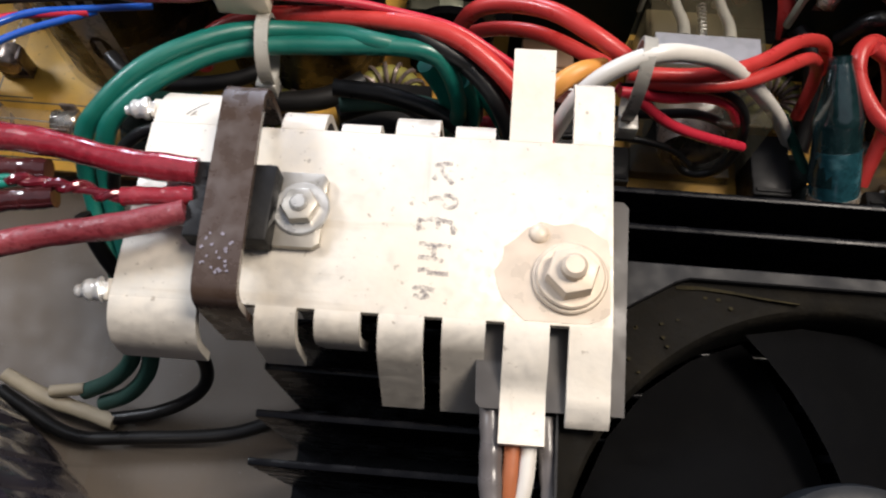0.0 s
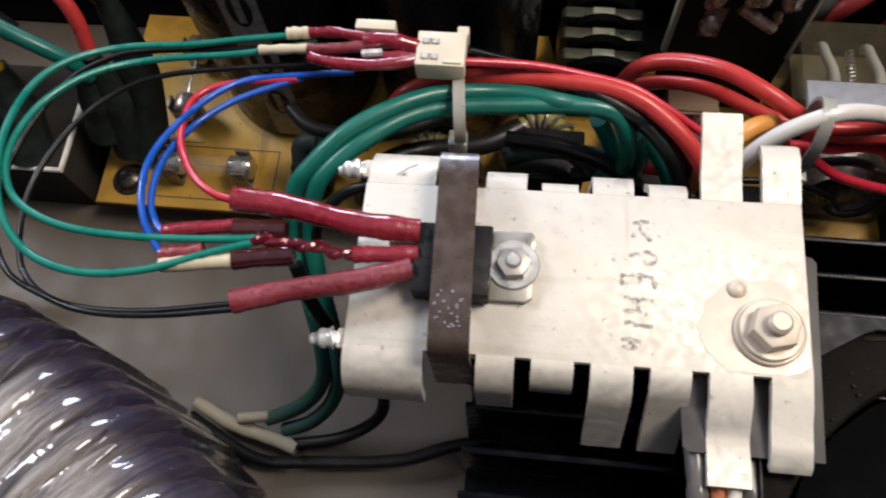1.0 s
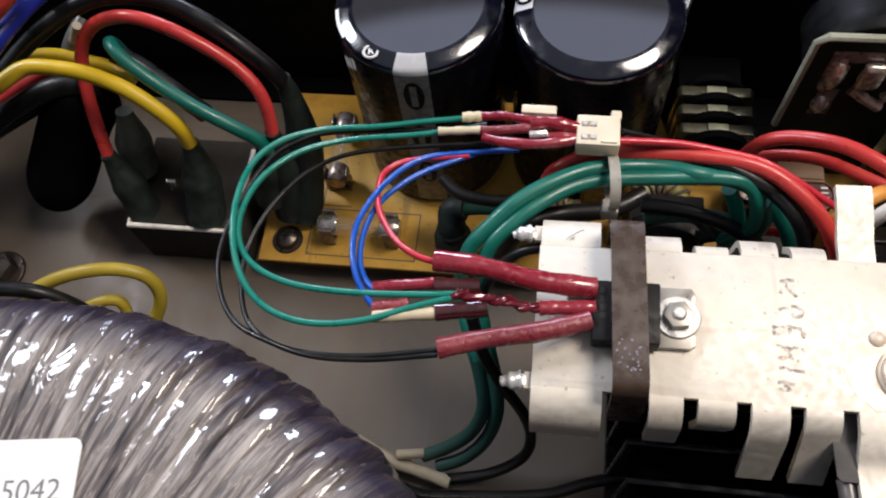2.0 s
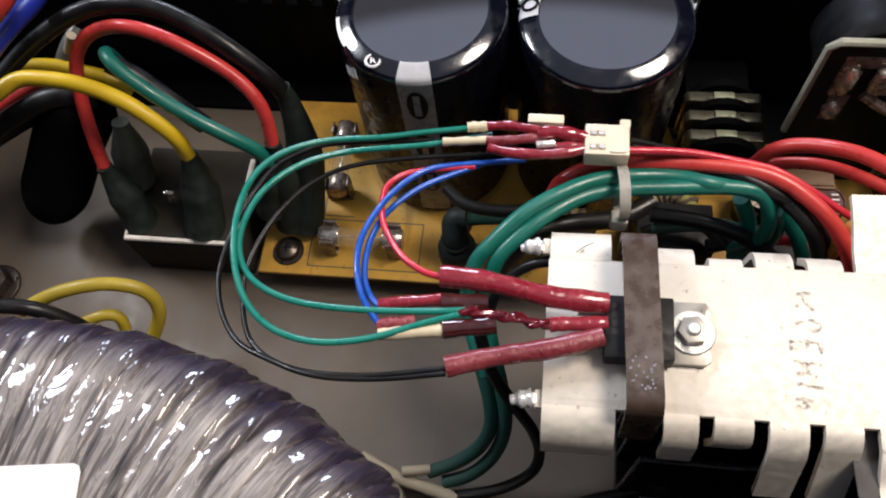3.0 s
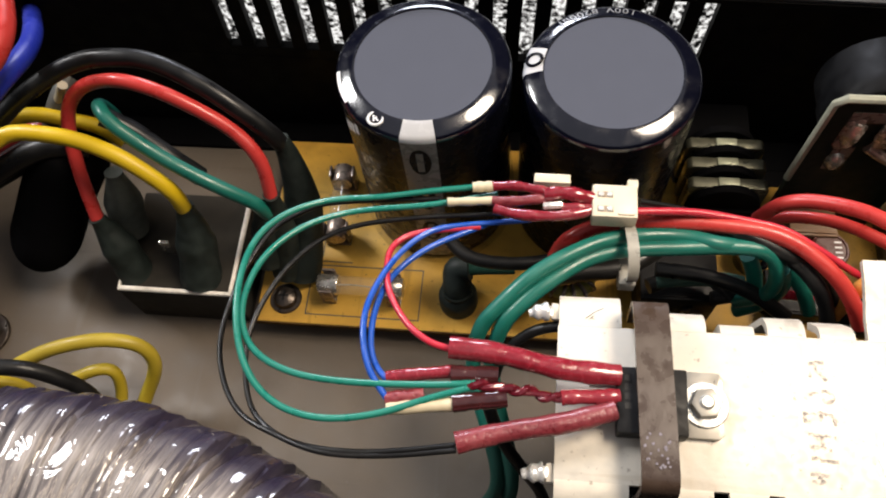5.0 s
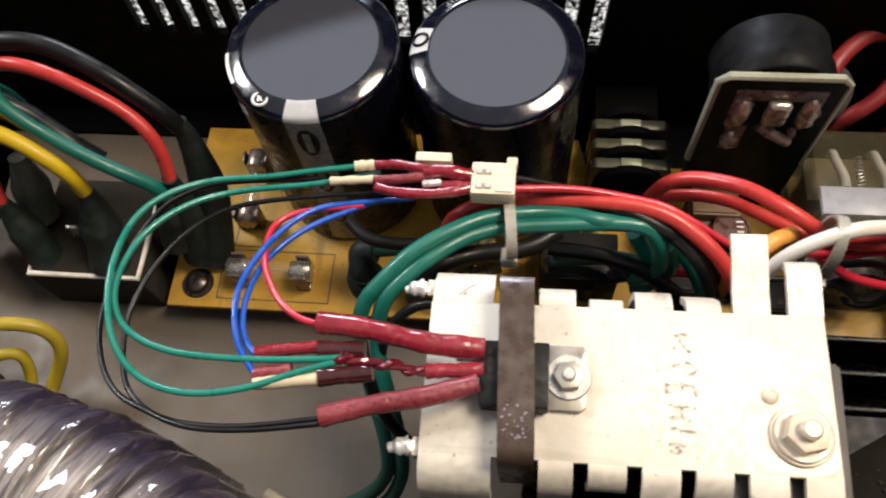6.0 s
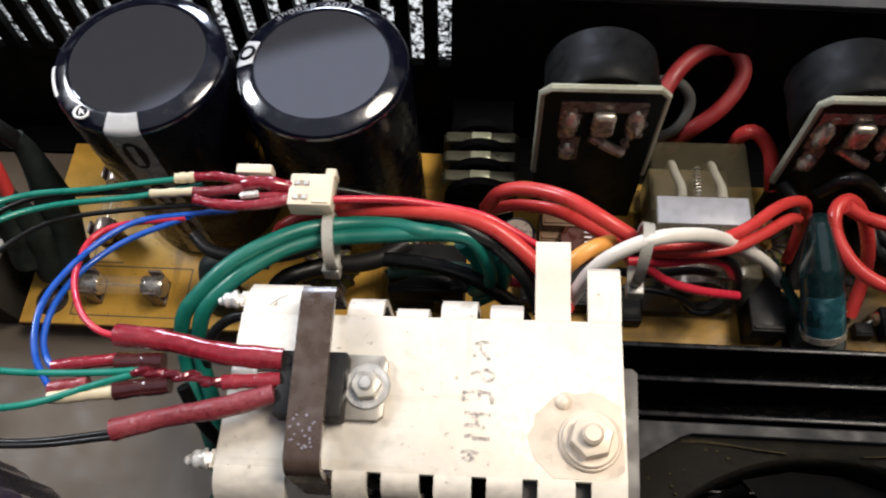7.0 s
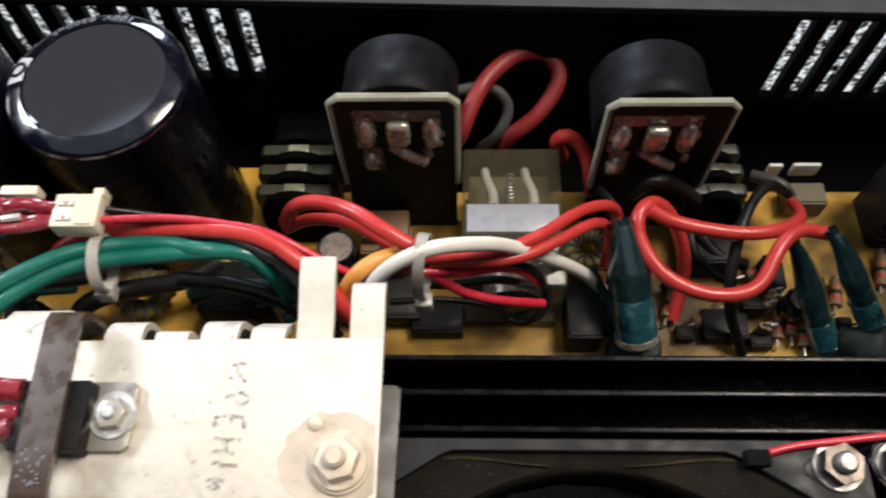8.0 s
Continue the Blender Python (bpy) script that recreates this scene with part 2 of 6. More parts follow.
SLEEVE = mat("black_capacitor_sleeve", (0.003, 0.0035, 0.009), 0.16, 0, 0.15, 300, 0.02, coat=1.0)
SLEEVESIDE = mat("black_sleeve_side", (0.003, 0.0034, 0.007), 0.28, 0, 0.2, 300, 0.03, spec=0.09)
CAPTOP = mat("grey_capacitor_disc", (0.36, 0.37, 0.43), 0.035, 0.92, 0.03, 300, 0.002, rvar=0.012)
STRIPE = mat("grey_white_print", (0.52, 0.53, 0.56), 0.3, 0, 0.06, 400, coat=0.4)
PRINT = mat("white_print", (0.80, 0.80, 0.82), 0.4, 0, 0.1, 600)
RIMPRINT = mat("worn_grey_print", (0.20, 0.205, 0.22), 0.4, 0, 0.2, 600)
# Copy of the stripe print, darkened for the shaded capacitor side.
STRIPESHADED = mat("shaded_grey_print", (0.20, 0.205, 0.22), 0.3, 0, 0.06, 400, coat=0.4)
BOOT = mat("dark_shrink_boot", (0.016, 0.022, 0.020), 0.6, 0, 0.5, 420, 0.9, 0.6, (0.060, 0.074, 0.066), spec=0.2)
BOOTPALE = mat("pale_dusty_boot", (0.090, 0.098, 0.085), 0.7, 0, 0.4, 400, 0.6, 0.5, (0.13, 0.13, 0.11), spec=0.15)
TEAL = mat("teal_shrink_boot", (0.008, 0.024, 0.026), 0.16, 0, 0.6, 500, 0.35, 0.7, (0.020, 0.056, 0.060), coat=1.0)
# Pale patches put the boots' glints into the teal colour.
TEALPALE = mat("pale_teal_glint_cover", (0.016, 0.070, 0.088), 0.08, 0, 0.6, 900, 0.4, 0.9, (0.18, 0.40, 0.46), coat=1.0)
GLASS = mat("clear_casing", (0.115, 0.10, 0.062), 0.09, 0, 0.35, 300, 0.05, 0.4, (0.20, 0.175, 0.115), alpha=0.36, rvar=0.04)
FUSEGLASS = mat("fuse_glass", (0.55, 0.50, 0.42), 0.06, 0, 0.05, 300, trans=0.0, alpha=0.14, rvar=0.03)
CONTACT = mat("khaki_contact", (0.085, 0.082, 0.056), 0.36, 0.6, 0.15, 400, 0.1)
KHAKIPALE = mat("khaki_highlight_metal", (0.30, 0.31, 0.22), 0.4, 0.4, 0.2, 400, 0.1)
COPPER = mat("tarnished_track", (0.21, 0.165, 0.148), 0.3, 0.35, 0.4, 500, 0.4, 0.6, (0.06, 0.045, 0.04))
LABEL = mat("white_label", (0.80, 0.80, 0.78), 0.5, 0, 0.03, 300)
GREYINK = mat("grey_print_ink", (0.20, 0.20, 0.20), 0.6, 0, 0.1, 600)
DARKINK = mat("dark_ink", (0.06, 0.06, 0.06), 0.6, 0, 0.05, 300)
RELAYREFLECT = mat("relay_top_reflection", (0.78, 0.83, 1.0), 0.3, 0, 0.15, 500, 0.1, 0.5, (0.60, 0.66, 0.92))
WHITECER = mat("white_contact_carrier", (0.72, 0.70, 0.62), 0.4, 0, 0.1, 300)


# ---- mesh tools (all lengths in millimetres) ----
def part(name, bm, material, parent=None, label="", xf=None, smooth=True):
    """Links a bmesh in world millimetres as one mesh object under a thing or a part."""
    if xf is not None:
        bm.transform(xf)
    bmesh.ops.recalc_face_normals(bm, faces=bm.faces)
    base = Vector((0, 0, 0))
    up = parent
    while up is not None:
        base += up.location
        up = up.parent
    bm.transform(Matrix.Translation(-base) @ Matrix.Scale(0.001, 4))
    me = bpy.data.meshes.new(name)
    bm.to_mesh(me)
    bm.free()
    me.materials.append(material)
    if smooth:
        me.shade_smooth()
        me.set_sharp_from_angle(angle=radians(38))
    ob = new(name, me)
    ob.parent = parent
    if label:
        ob["label"] = label
    return ob


def thing(name, place, label, category, group="", kind=""):
    ob = new(name)
    ob.empty_display_size = 0.005
    ob.location = mm(place)
    return tagged(ob, label, category, group, kind)


def single(name, bm, material, label, category, group="", kind="", xf=None, smooth=True):
    return tagged(part(name, bm, material, None, "", xf, smooth), label, category, group, kind)


def box(x0, x1, y0, y1, z0, z1, bevel=0.3, seg=2):
    bm = bmesh.new()
    bmesh.ops.create_cube(bm, size=1)
    for v in bm.verts:
        v.co = Vector(((x0 + x1) / 2 + v.co.x * (x1 - x0), (y0 + y1) / 2 + v.co.y * (y1 - y0), (z0 + z1) / 2 + v.co.z * (z1 - z0)))
    if bevel:
        bmesh.ops.bevel(bm, geom=list(bm.edges), offset=bevel, segments=seg, profile=0.5, affect="EDGES")
    return bm


def join(*parts):
    out = bmesh.new()
    for b in parts:
        me = bpy.data.meshes.new("tmp")
        b.to_mesh(me)
        b.free()
        out.from_mesh(me)
        bpy.data.meshes.remove(me)
    return out


def lathe(profile, n=48, at=(0, 0, 0), jitter=None, a0=0.0, a1=math.tau):
    """A profile of (radius, height) turned about a vertical axis."""
    bm = bmesh.new()
    whole = abs(a1 - a0 - math.tau) < 1e-6
    cols = n if whole else n + 1
    rings = []
    for i in range(cols):
        a = a0 + (a1 - a0) * i / n
        col = []
        for j, (r, z) in enumerate(profile):
            dr, dz = jitter(a, j) if jitter else (0, 0)
            col.append(bm.verts.new((at[0] + (r + dr) * math.cos(a), at[1] + (r + dr) * math.sin(a), at[2] + z + dz)))
        rings.append(col)
    for i in range(n):
        p, q = rings[i], rings[(i + 1) % cols]
        for j in range(len(profile) - 1):
            bm.faces.new((p[j], q[j], q[j + 1], p[j + 1]))
    bmesh.ops.remove_doubles(bm, verts=bm.verts, dist=0.0005)
    return bm


def ngon(n, r, z0, z1, at, turn=0.0, bevel=0.25):
    bm = bmesh.new()
    low = [bm.verts.new((at[0] + r * math.cos(turn + math.tau * i / n), at[1] + r * math.sin(turn + math.tau * i / n), z0)) for i in range(n)]
    f = bm.faces.new(low)
    ext = bmesh.ops.extrude_face_region(bm, geom=[f])
    top = [v for v in ext["geom"] if isinstance(v, bmesh.types.BMVert)]
    for v in top:
        v.co.z = z1
    if bevel:
        edges = [e for e in bm.edges if all(abs(v.co.z - z1) < 1e-6 for v in e.verts)]
        bmesh.ops.bevel(bm, geom=edges, offset=bevel, segments=2, profile=0.5, affect="EDGES")
    return bm


def disc(r, z0, z1, at, n=40, bevel=0.2):
    return lathe([(0, z0), (r, z0), (r, z1 - bevel), (r - bevel, z1), (0, z1)], n, (at[0], at[1], 0))


def slab(points, z0, z1, bevel=0.0):
    """A flat polygon given thickness."""
    bm = bmesh.new()
    f = bm.faces.new([bm.verts.new((x, y, z0)) for x, y in points])
    ext = bmesh.ops.extrude_face_region(bm, geom=[f])
    for v in ext["geom"]:
        if isinstance(v, bmesh.types.BMVert):
            v.co.z = z1
    if bevel:
        bmesh.ops.bevel(bm, geom=list(bm.edges), offset=bevel, segments=2, profile=0.5, affect="EDGES")
    return bm


def ribbon(x0, x1, line, thick, skew=0.0):
    """A strip from x0 to x1 that follows a (y, z) line, with thickness below it."""
    bm = bmesh.new()
    pts = [Vector(p) for p in line]
    rows = []
    for i, p in enumerate(pts):
        d = (pts[min(i + 1, len(pts) - 1)] - pts[max(i - 1, 0)]).normalized()
        nrm = Vector((-d.y, d.x))
        if nrm.y < 0 or (abs(nrm.y) < 0.3 and rows and nrm.dot(rows[-1][4]) < 0):
            nrm = -nrm
        if rows and nrm.dot(rows[-1][4]) < 0:
            nrm = -nrm
        q = p - nrm * thick
        s = skew * (p.x - pts[0].x)
        rows.append((bm.verts.new((x0 + s, p.x, p.y)), bm.verts.new((x1 + s, p.x, p.y)), bm.verts.new((x1 + s, q.x, q.y)), bm.verts.new((x0 + s, q.x, q.y)), nrm))
    for a, b in zip(rows, rows[1:]):
        for k in range(4):
            bm.faces.new((a[k], a[(k + 1) % 4], b[(k + 1) % 4], b[k]))
    bm.faces.new(rows[0][:4])
    bm.faces.new(rows[-1][3::-1])
    edges = [e for e in bm.edges if len(e.link_faces) == 2 and e.calc_face_angle(0) > 1.0]
    bmesh.ops.bevel(bm, geom=edges, offset=min(0.18, thick * 0.2), segments=2, profile=0.5, affect="EDGES")
    return bm


def arc(y0, z0, r, side, turn=90, down=0.0, n=7):
    """A (y, z) line that bends downwards from (y0, z0) towards side (+1 or -1)."""
    out = [(y0 + side * r * math.sin(radians(turn * i / n)), z0 - r + r * math.cos(radians(turn * i / n))) for i in range(n + 1)]
    a = radians(turn)
    if down:
        out.append((out[-1][0] + side * math.cos(a) * down, out[-1][1] - math.sin(a) * down))
    return out


def curve_points(points, step=5):
    """A smooth line through the points, evenly spaced along its length."""
    p = [Vector(q) for q in points]
    dense = []
    p = [p[0] * 2 - p[1]] + p + [p[-1] * 2 - p[-2]]
    for i in range(1, len(p) - 2):
        a, b, c, d = p[i - 1:i + 3]
        for k in range(12):
            t = k / 12
            dense.append(0.5 * ((2 * b) + (c - a) * t + (2 * a - 5 * b + 4 * c - d) * t * t + (3 * b - a - 3 * c + d) * t ** 3))
    dense.append(p[-2])
    for _ in range(10):
        dense = [dense[0]] + [(dense[i - 1] + dense[i] * 2 + dense[i + 1]) / 4 for i in range(1, len(dense) - 1)] + [dense[-1]]
    run = [0.0]
    for a, b in zip(dense, dense[1:]):
        run.append(run[-1] + (b - a).length)
    count = max(4, (len(points) - 1) * step)
    out, k = [], 0
    for i in range(count + 1):
        want = run[-1] * i / count
        while k < len(dense) - 2 and run[k + 1] < want:
            k += 1
        u = (want - run[k]) / max(1e-9, run[k + 1] - run[k])
        out.append(dense[k].lerp(dense[k + 1], min(1, max(0, u))))
    return out


def tube(points, r, n=12, step=6, swell=None, smooth=True):
    pts = curve_points(points, step) if smooth and len(points) > 2 else [Vector(q) for q in points]
    bm = bmesh.new()
    up = Vector((0.13, 0.21, 1)).normalized()
    rings = []
    for i, p in enumerate(pts):
        d = (pts[min(i + 1, len(pts) - 1)] - pts[max(i - 1, 0)]).normalized()
        up = (up - d * up.dot(d)).normalized()
        side = d.cross(up)
        rad = r * (swell(i / (len(pts) - 1)) if swell else 1)
        rings.append([bm.verts.new(p + (up * math.sin(math.tau * k / n) + side * math.cos(math.tau * k / n)) * rad) for k in range(n)])
    for a, b in zip(rings, rings[1:]):
        for k in range(n):
            bm.faces.new((a[k], a[(k + 1) % n], b[(k + 1) % n], b[k]))
    bm.faces.new(rings[0])
    bm.faces.new(rings[-1][::-1])
    return bm


def letters(text, size, m, material, parent, name="lettering", depth=0.03, weight=0.0):
    """Built-in font lettering as a mesh; m places its plane in world millimetres."""
    cu = bpy.data.curves.new("tmp", "FONT")
    cu.body, cu.size, cu.align_x, cu.align_y, cu.extrude, cu.offset = text, size, "CENTER", "CENTER", depth, weight
    ob = new("tmp", cu)
    me = bpy.data.meshes.new_from_object(ob.evaluated_get(bpy.context.evaluated_depsgraph_get()))
    bpy.data.objects.remove(ob)
    bm = bmesh.new()
    bm.from_mesh(me)
    bpy.data.meshes.remove(me)
    return part(name, bm, material, parent, "", m, False)


WIRES = {
    YELLOW2: ("dusty yellow wire beside the transformer", "yellow"), REDSHADED: ("dusty dark red wire looping at the rear panel", "red"), RED2: ("red insulated wire", "red"), RED: ("thin red insulated wire", "red"), GREEN: ("thin green insulated wire", "green"),
    GREEN2: ("thick dark green insulated wire", "green"), GREEN3: ("dusty dark green wire near the chassis floor", "green"),
    BLACK: ("black insulated wire", "black"), BLACKD: ("thick dull black rubber cable on the chassis floor", "black"), BLUE: ("thin bright blue insulated wire", "blue"), BLUE2: ("thick dark blue insulated wire", "blue"),
    YELLOW: ("thick yellow insulated wire", "yellow"), ORANGE: ("orange insulated wire", "orange"), ORANGE2: ("rust-orange insulated wire", "orange"),
    WHITEW: ("white insulated wire", "white"), GREYW: ("grey insulated wire", "grey"), CLEARTUBE: ("smoky grey plastic sleeve over wires", "grey"),
    SHRINK: ("dark red heat-shrink sleeve", "red"), SHRINK2: ("dull red heat-shrink sleeve with rough surface", "red"),
    LEADRED: ("twisted red lacquered bare lead", "red"), BROWNTUBE: ("shiny brown heat-shrink sleeve", "brown"),
    CREAM: ("cream insulating sleeve", "cream"), CREAM2: ("dusty cream fabric sleeve on the chassis floor", "cream"),
}


def twisted(points, r, twist, turns, material, label):
    """Two lacquered strands wound round each other."""
    ob = thing("twisted_lead", points[0], label, "wire")
    mid = curve_points(points, 14)
    for side in (0, math.pi):
        line = []
        for i, p in enumerate(mid):
            u = i / (len(mid) - 1)
            a = math.tau * turns * u + side
            d = (mid[min(i + 1, len(mid) - 1)] - mid[max(i - 1, 0)]).normalized()
            flat = d.cross(Vector((0, 0, 1))).normalized()
            line.append(p + (flat * math.cos(a) + Vector((0, 0, 1)) * math.sin(a)) * twist * (0.6 + 0.5 * math.sin(7 * u + side)))
        part("strand", tube(line, r, 9, 1, lambda u: 1 + 0.12 * math.sin(17 * u + side), False), material, ob)
    return ob


def wire(name, r, material, points):
    tail = " in a bundle inside the amplifier chassis" if "wire" in name else " beside the clamped regulator"
    text = WIRES[material][0]
    text = text if len(text.split()) > 4 else text + tail
    kind = "wire" if "wire" in name or "lead" in name else "sleeve"
    thin = name.endswith("tube") or name.endswith("sleeve")
    seed = abs(points[0][0] * 0.37 + points[0][1] * 0.11)
    swell = (lambda u: 1 + 0.05 * math.sin(9 * u + seed) + (0.035 * math.sin(31 * u + seed) if thin else 0.0)) if thin else None
    return single(name, tube(points, r, 14 if r > 1 else 10, 7, swell), material, text, kind, WIRES[material][1] + " wires" if kind == "wire" else "")


# ---- setting ----
single("floor", box(-330, 330, -230, 139, -2, 0, 0.3), FLOORM, "grey painted steel chassis floor with dust", "floor", kind="structure")
back = tagged(new("wall_back"), "black painted rear panel with vertical vent slots", "panel", kind="structure")
SLOTS = [-131 + 6.5 * i for i in range(18)]
SLOTS_R = [100.9 + 6.6 * i for i in range(8)]


LEANP = Matrix.Translation((0, 140, 40)) @ Matrix.Rotation(radians(2.1), 4, "Y") @ Matrix.Translation((0, -140, -40))


def strip(x0, x1, z0, z1):
    return box(x0, x1, 139, 141.5, z0, z1, 0.15, 1)


LO, HI = SLOTS[0] - 1.55, SLOTS[-1] + 1.55
pieces = [strip(-330, 330, -16, 26), strip(-330, LO, 26, 52), strip(HI, SLOTS_R[0] - 1.7, 26, 52), strip(SLOTS_R[-1] + 1.7, 330, 26, 52),
          strip(LO, HI, 26, 29.4), box(-330, 330, 139, 141.5, 52, 53.4, 0.15, 1)]
for a, b in zip(SLOTS, SLOTS[1:]):
    pieces.append(strip(a + 1.55, b - 1.55, 29.4, 52))
for a, b in zip(SLOTS_R, SLOTS_R[1:]):
    pieces.append(strip(a + 1.7, b - 1.7, 26, 52))
part("panel", join(*pieces), PANEL, back, "", LEANP, False)
part("top_flange", box(-330, 330, 139.2, 165, 53.4, 54.6, 0.3), GREYPAINT, back, "grey top flange of the rear panel", LEANP)
# Dark strips added over the floor along the panel's foot.
part("foot_dark_strip", box(-330, 330, 130, 139, 0.1, 1.2, 0.2, 1), BLACKD, back)
part("foot_dark_strip", box(-18, 330, 121, 130, 0.1, 1.2, 0.2, 1), BLACKD, back)
# Left wall is unseen, set nearer to shade the floor from the side light.
for nm, x0, x1, y0, y1 in (("wall_left", -232, -230, -230, 138.5), ("wall_right", 330, 332, -230, 141), ("wall_front", -330, 330, -232, -230)):
    single(nm, box(x0, x1, y0, y1, 0, 62, 0.2, 1), PANEL, "black painted steel chassis side wall", "wall", kind="structure")

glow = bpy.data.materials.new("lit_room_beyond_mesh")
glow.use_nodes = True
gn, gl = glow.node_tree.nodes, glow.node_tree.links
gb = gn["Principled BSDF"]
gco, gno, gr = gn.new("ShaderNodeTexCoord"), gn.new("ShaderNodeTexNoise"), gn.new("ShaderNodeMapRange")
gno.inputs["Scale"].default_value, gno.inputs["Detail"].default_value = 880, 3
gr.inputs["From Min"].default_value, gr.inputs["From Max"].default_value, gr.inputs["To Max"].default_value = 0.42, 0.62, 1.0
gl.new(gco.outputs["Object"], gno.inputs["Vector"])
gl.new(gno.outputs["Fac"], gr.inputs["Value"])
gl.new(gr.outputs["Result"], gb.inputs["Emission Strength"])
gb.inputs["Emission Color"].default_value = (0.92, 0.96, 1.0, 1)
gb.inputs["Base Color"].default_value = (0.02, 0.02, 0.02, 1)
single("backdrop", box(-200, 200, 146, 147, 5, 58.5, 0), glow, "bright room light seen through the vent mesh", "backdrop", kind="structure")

# ---- main board ----
board = tagged(new("circuit_board"), "dusty yellow-brown phenolic power supply circuit board", "circuit board")
outline = [(-122, 77.0), (200, 77.8), (200, 121.5), (-20, 121.5), (-22, 129), (-122, 129)]
part("board", slab(outline, 5.4, 7, 0.1), PCB, board)
# Dark strip: brown board edge with the shadow below it painted in.
part("front_edge", slab([(-122, 76.65), (200, 77.45), (200, 77.82), (-122, 77.02)], 5.35, 6.96), BOARDEDGE, board, "dark brown front edge with its shadow painted in")
for x, y in ((-115.5, 83), (-40, 82), (60, 82), (140, 82), (-40, 124), (140, 124)):
    part("standoff", ngon(6, 2.6, 0, 5.4, (x, y), 0, 0), STEEL, board)
for x0, x1, y0, y1 in ((-110, -82, 79.3, 79.6), (-110, -82, 92.5, 92.8), (-110, -109.7, 79.3, 92.8), (-82, -81.7, 79.3, 92.8), (-108, -100, 93.6, 93.9), (-108, -107.7, 93.6, 100)):
    part("printed_line", box(x0, x1, y0, y1, 7, 7.03, 0), DARKINK, board, "thin dark printed outline")
screw = thing("screw", (-115.3, 83, 7), "steel pan-head screw holding the yellow circuit board", "screw")
part("washer", disc(4.0, 7, 7.4, (-115.3, 83), 32), RUSTY, screw)
part("head", lathe([(0, 9.4), (1.4, 9.3), (2.6, 8.6), (3.0, 7.4)], 32, (-115.3, 83, 0)), RUSTY, screw)
part("slot_cross", join(box(-116.6, -114, 82.75, 83.25, 9.1, 9.45, 0), box(-115.55, -115.05, 81.7, 84.3, 9.1, 9.45, 0)), EPOXY, screw, "dark cross recess")


def fuse(x, y, angle, label):
    ob = thing("fuse", (x, y, 7), label, "fuse", "glass fuses")
    m = Matrix.Translation((x, y, 0)) @ Matrix.Rotation(radians(angle), 4, "Z")
    turn = Matrix.Translation((0, 0, 12)) @ Matrix.Rotation(radians(90), 4, "Y")
    glass = part("glass_tube", lathe([(2.3, -7), (2.3, 7)], 20), FUSEGLASS, ob, "clear glass tube", m @ turn)
    part("filament", tube([(-6, 0, 12), (-2, 0.1, 12.2), (2, -0.1, 12), (6, 0, 12)], 0.15, 6), STEEL, glass, "", m)
    for s in (-1, 1):
        part("end_cap", lathe([(0, 5.4 * s), (2.5, 5.4 * s), (2.6, 5.6 * s), (2.6, 10 * s), (2.3, 10.4 * s), (0, 10.4 * s)], 24), TARNISH if angle else NICKEL, ob, "nickel end cap", m @ turn)
        part("clip", join(box(s * 8 - 1.6, s * 8 + 1.6, -3.2, -2.6, 7, 14.5, 0.2), box(s * 8 - 1.6, s * 8 + 1.6, 2.6, 3.2, 7, 14.5, 0.2), box(s * 8 - 1.6, s * 8 + 1.6, -3, 3, 7, 8, 0.2)), COPPER, ob, "tarnished spring clip", m)
    return ob


fuse(-96, 85.6, 0, "small glass fuse in tarnished clips on the board")
fuse(-104.5, 108, 92, "glass fuse in clips standing across the board")

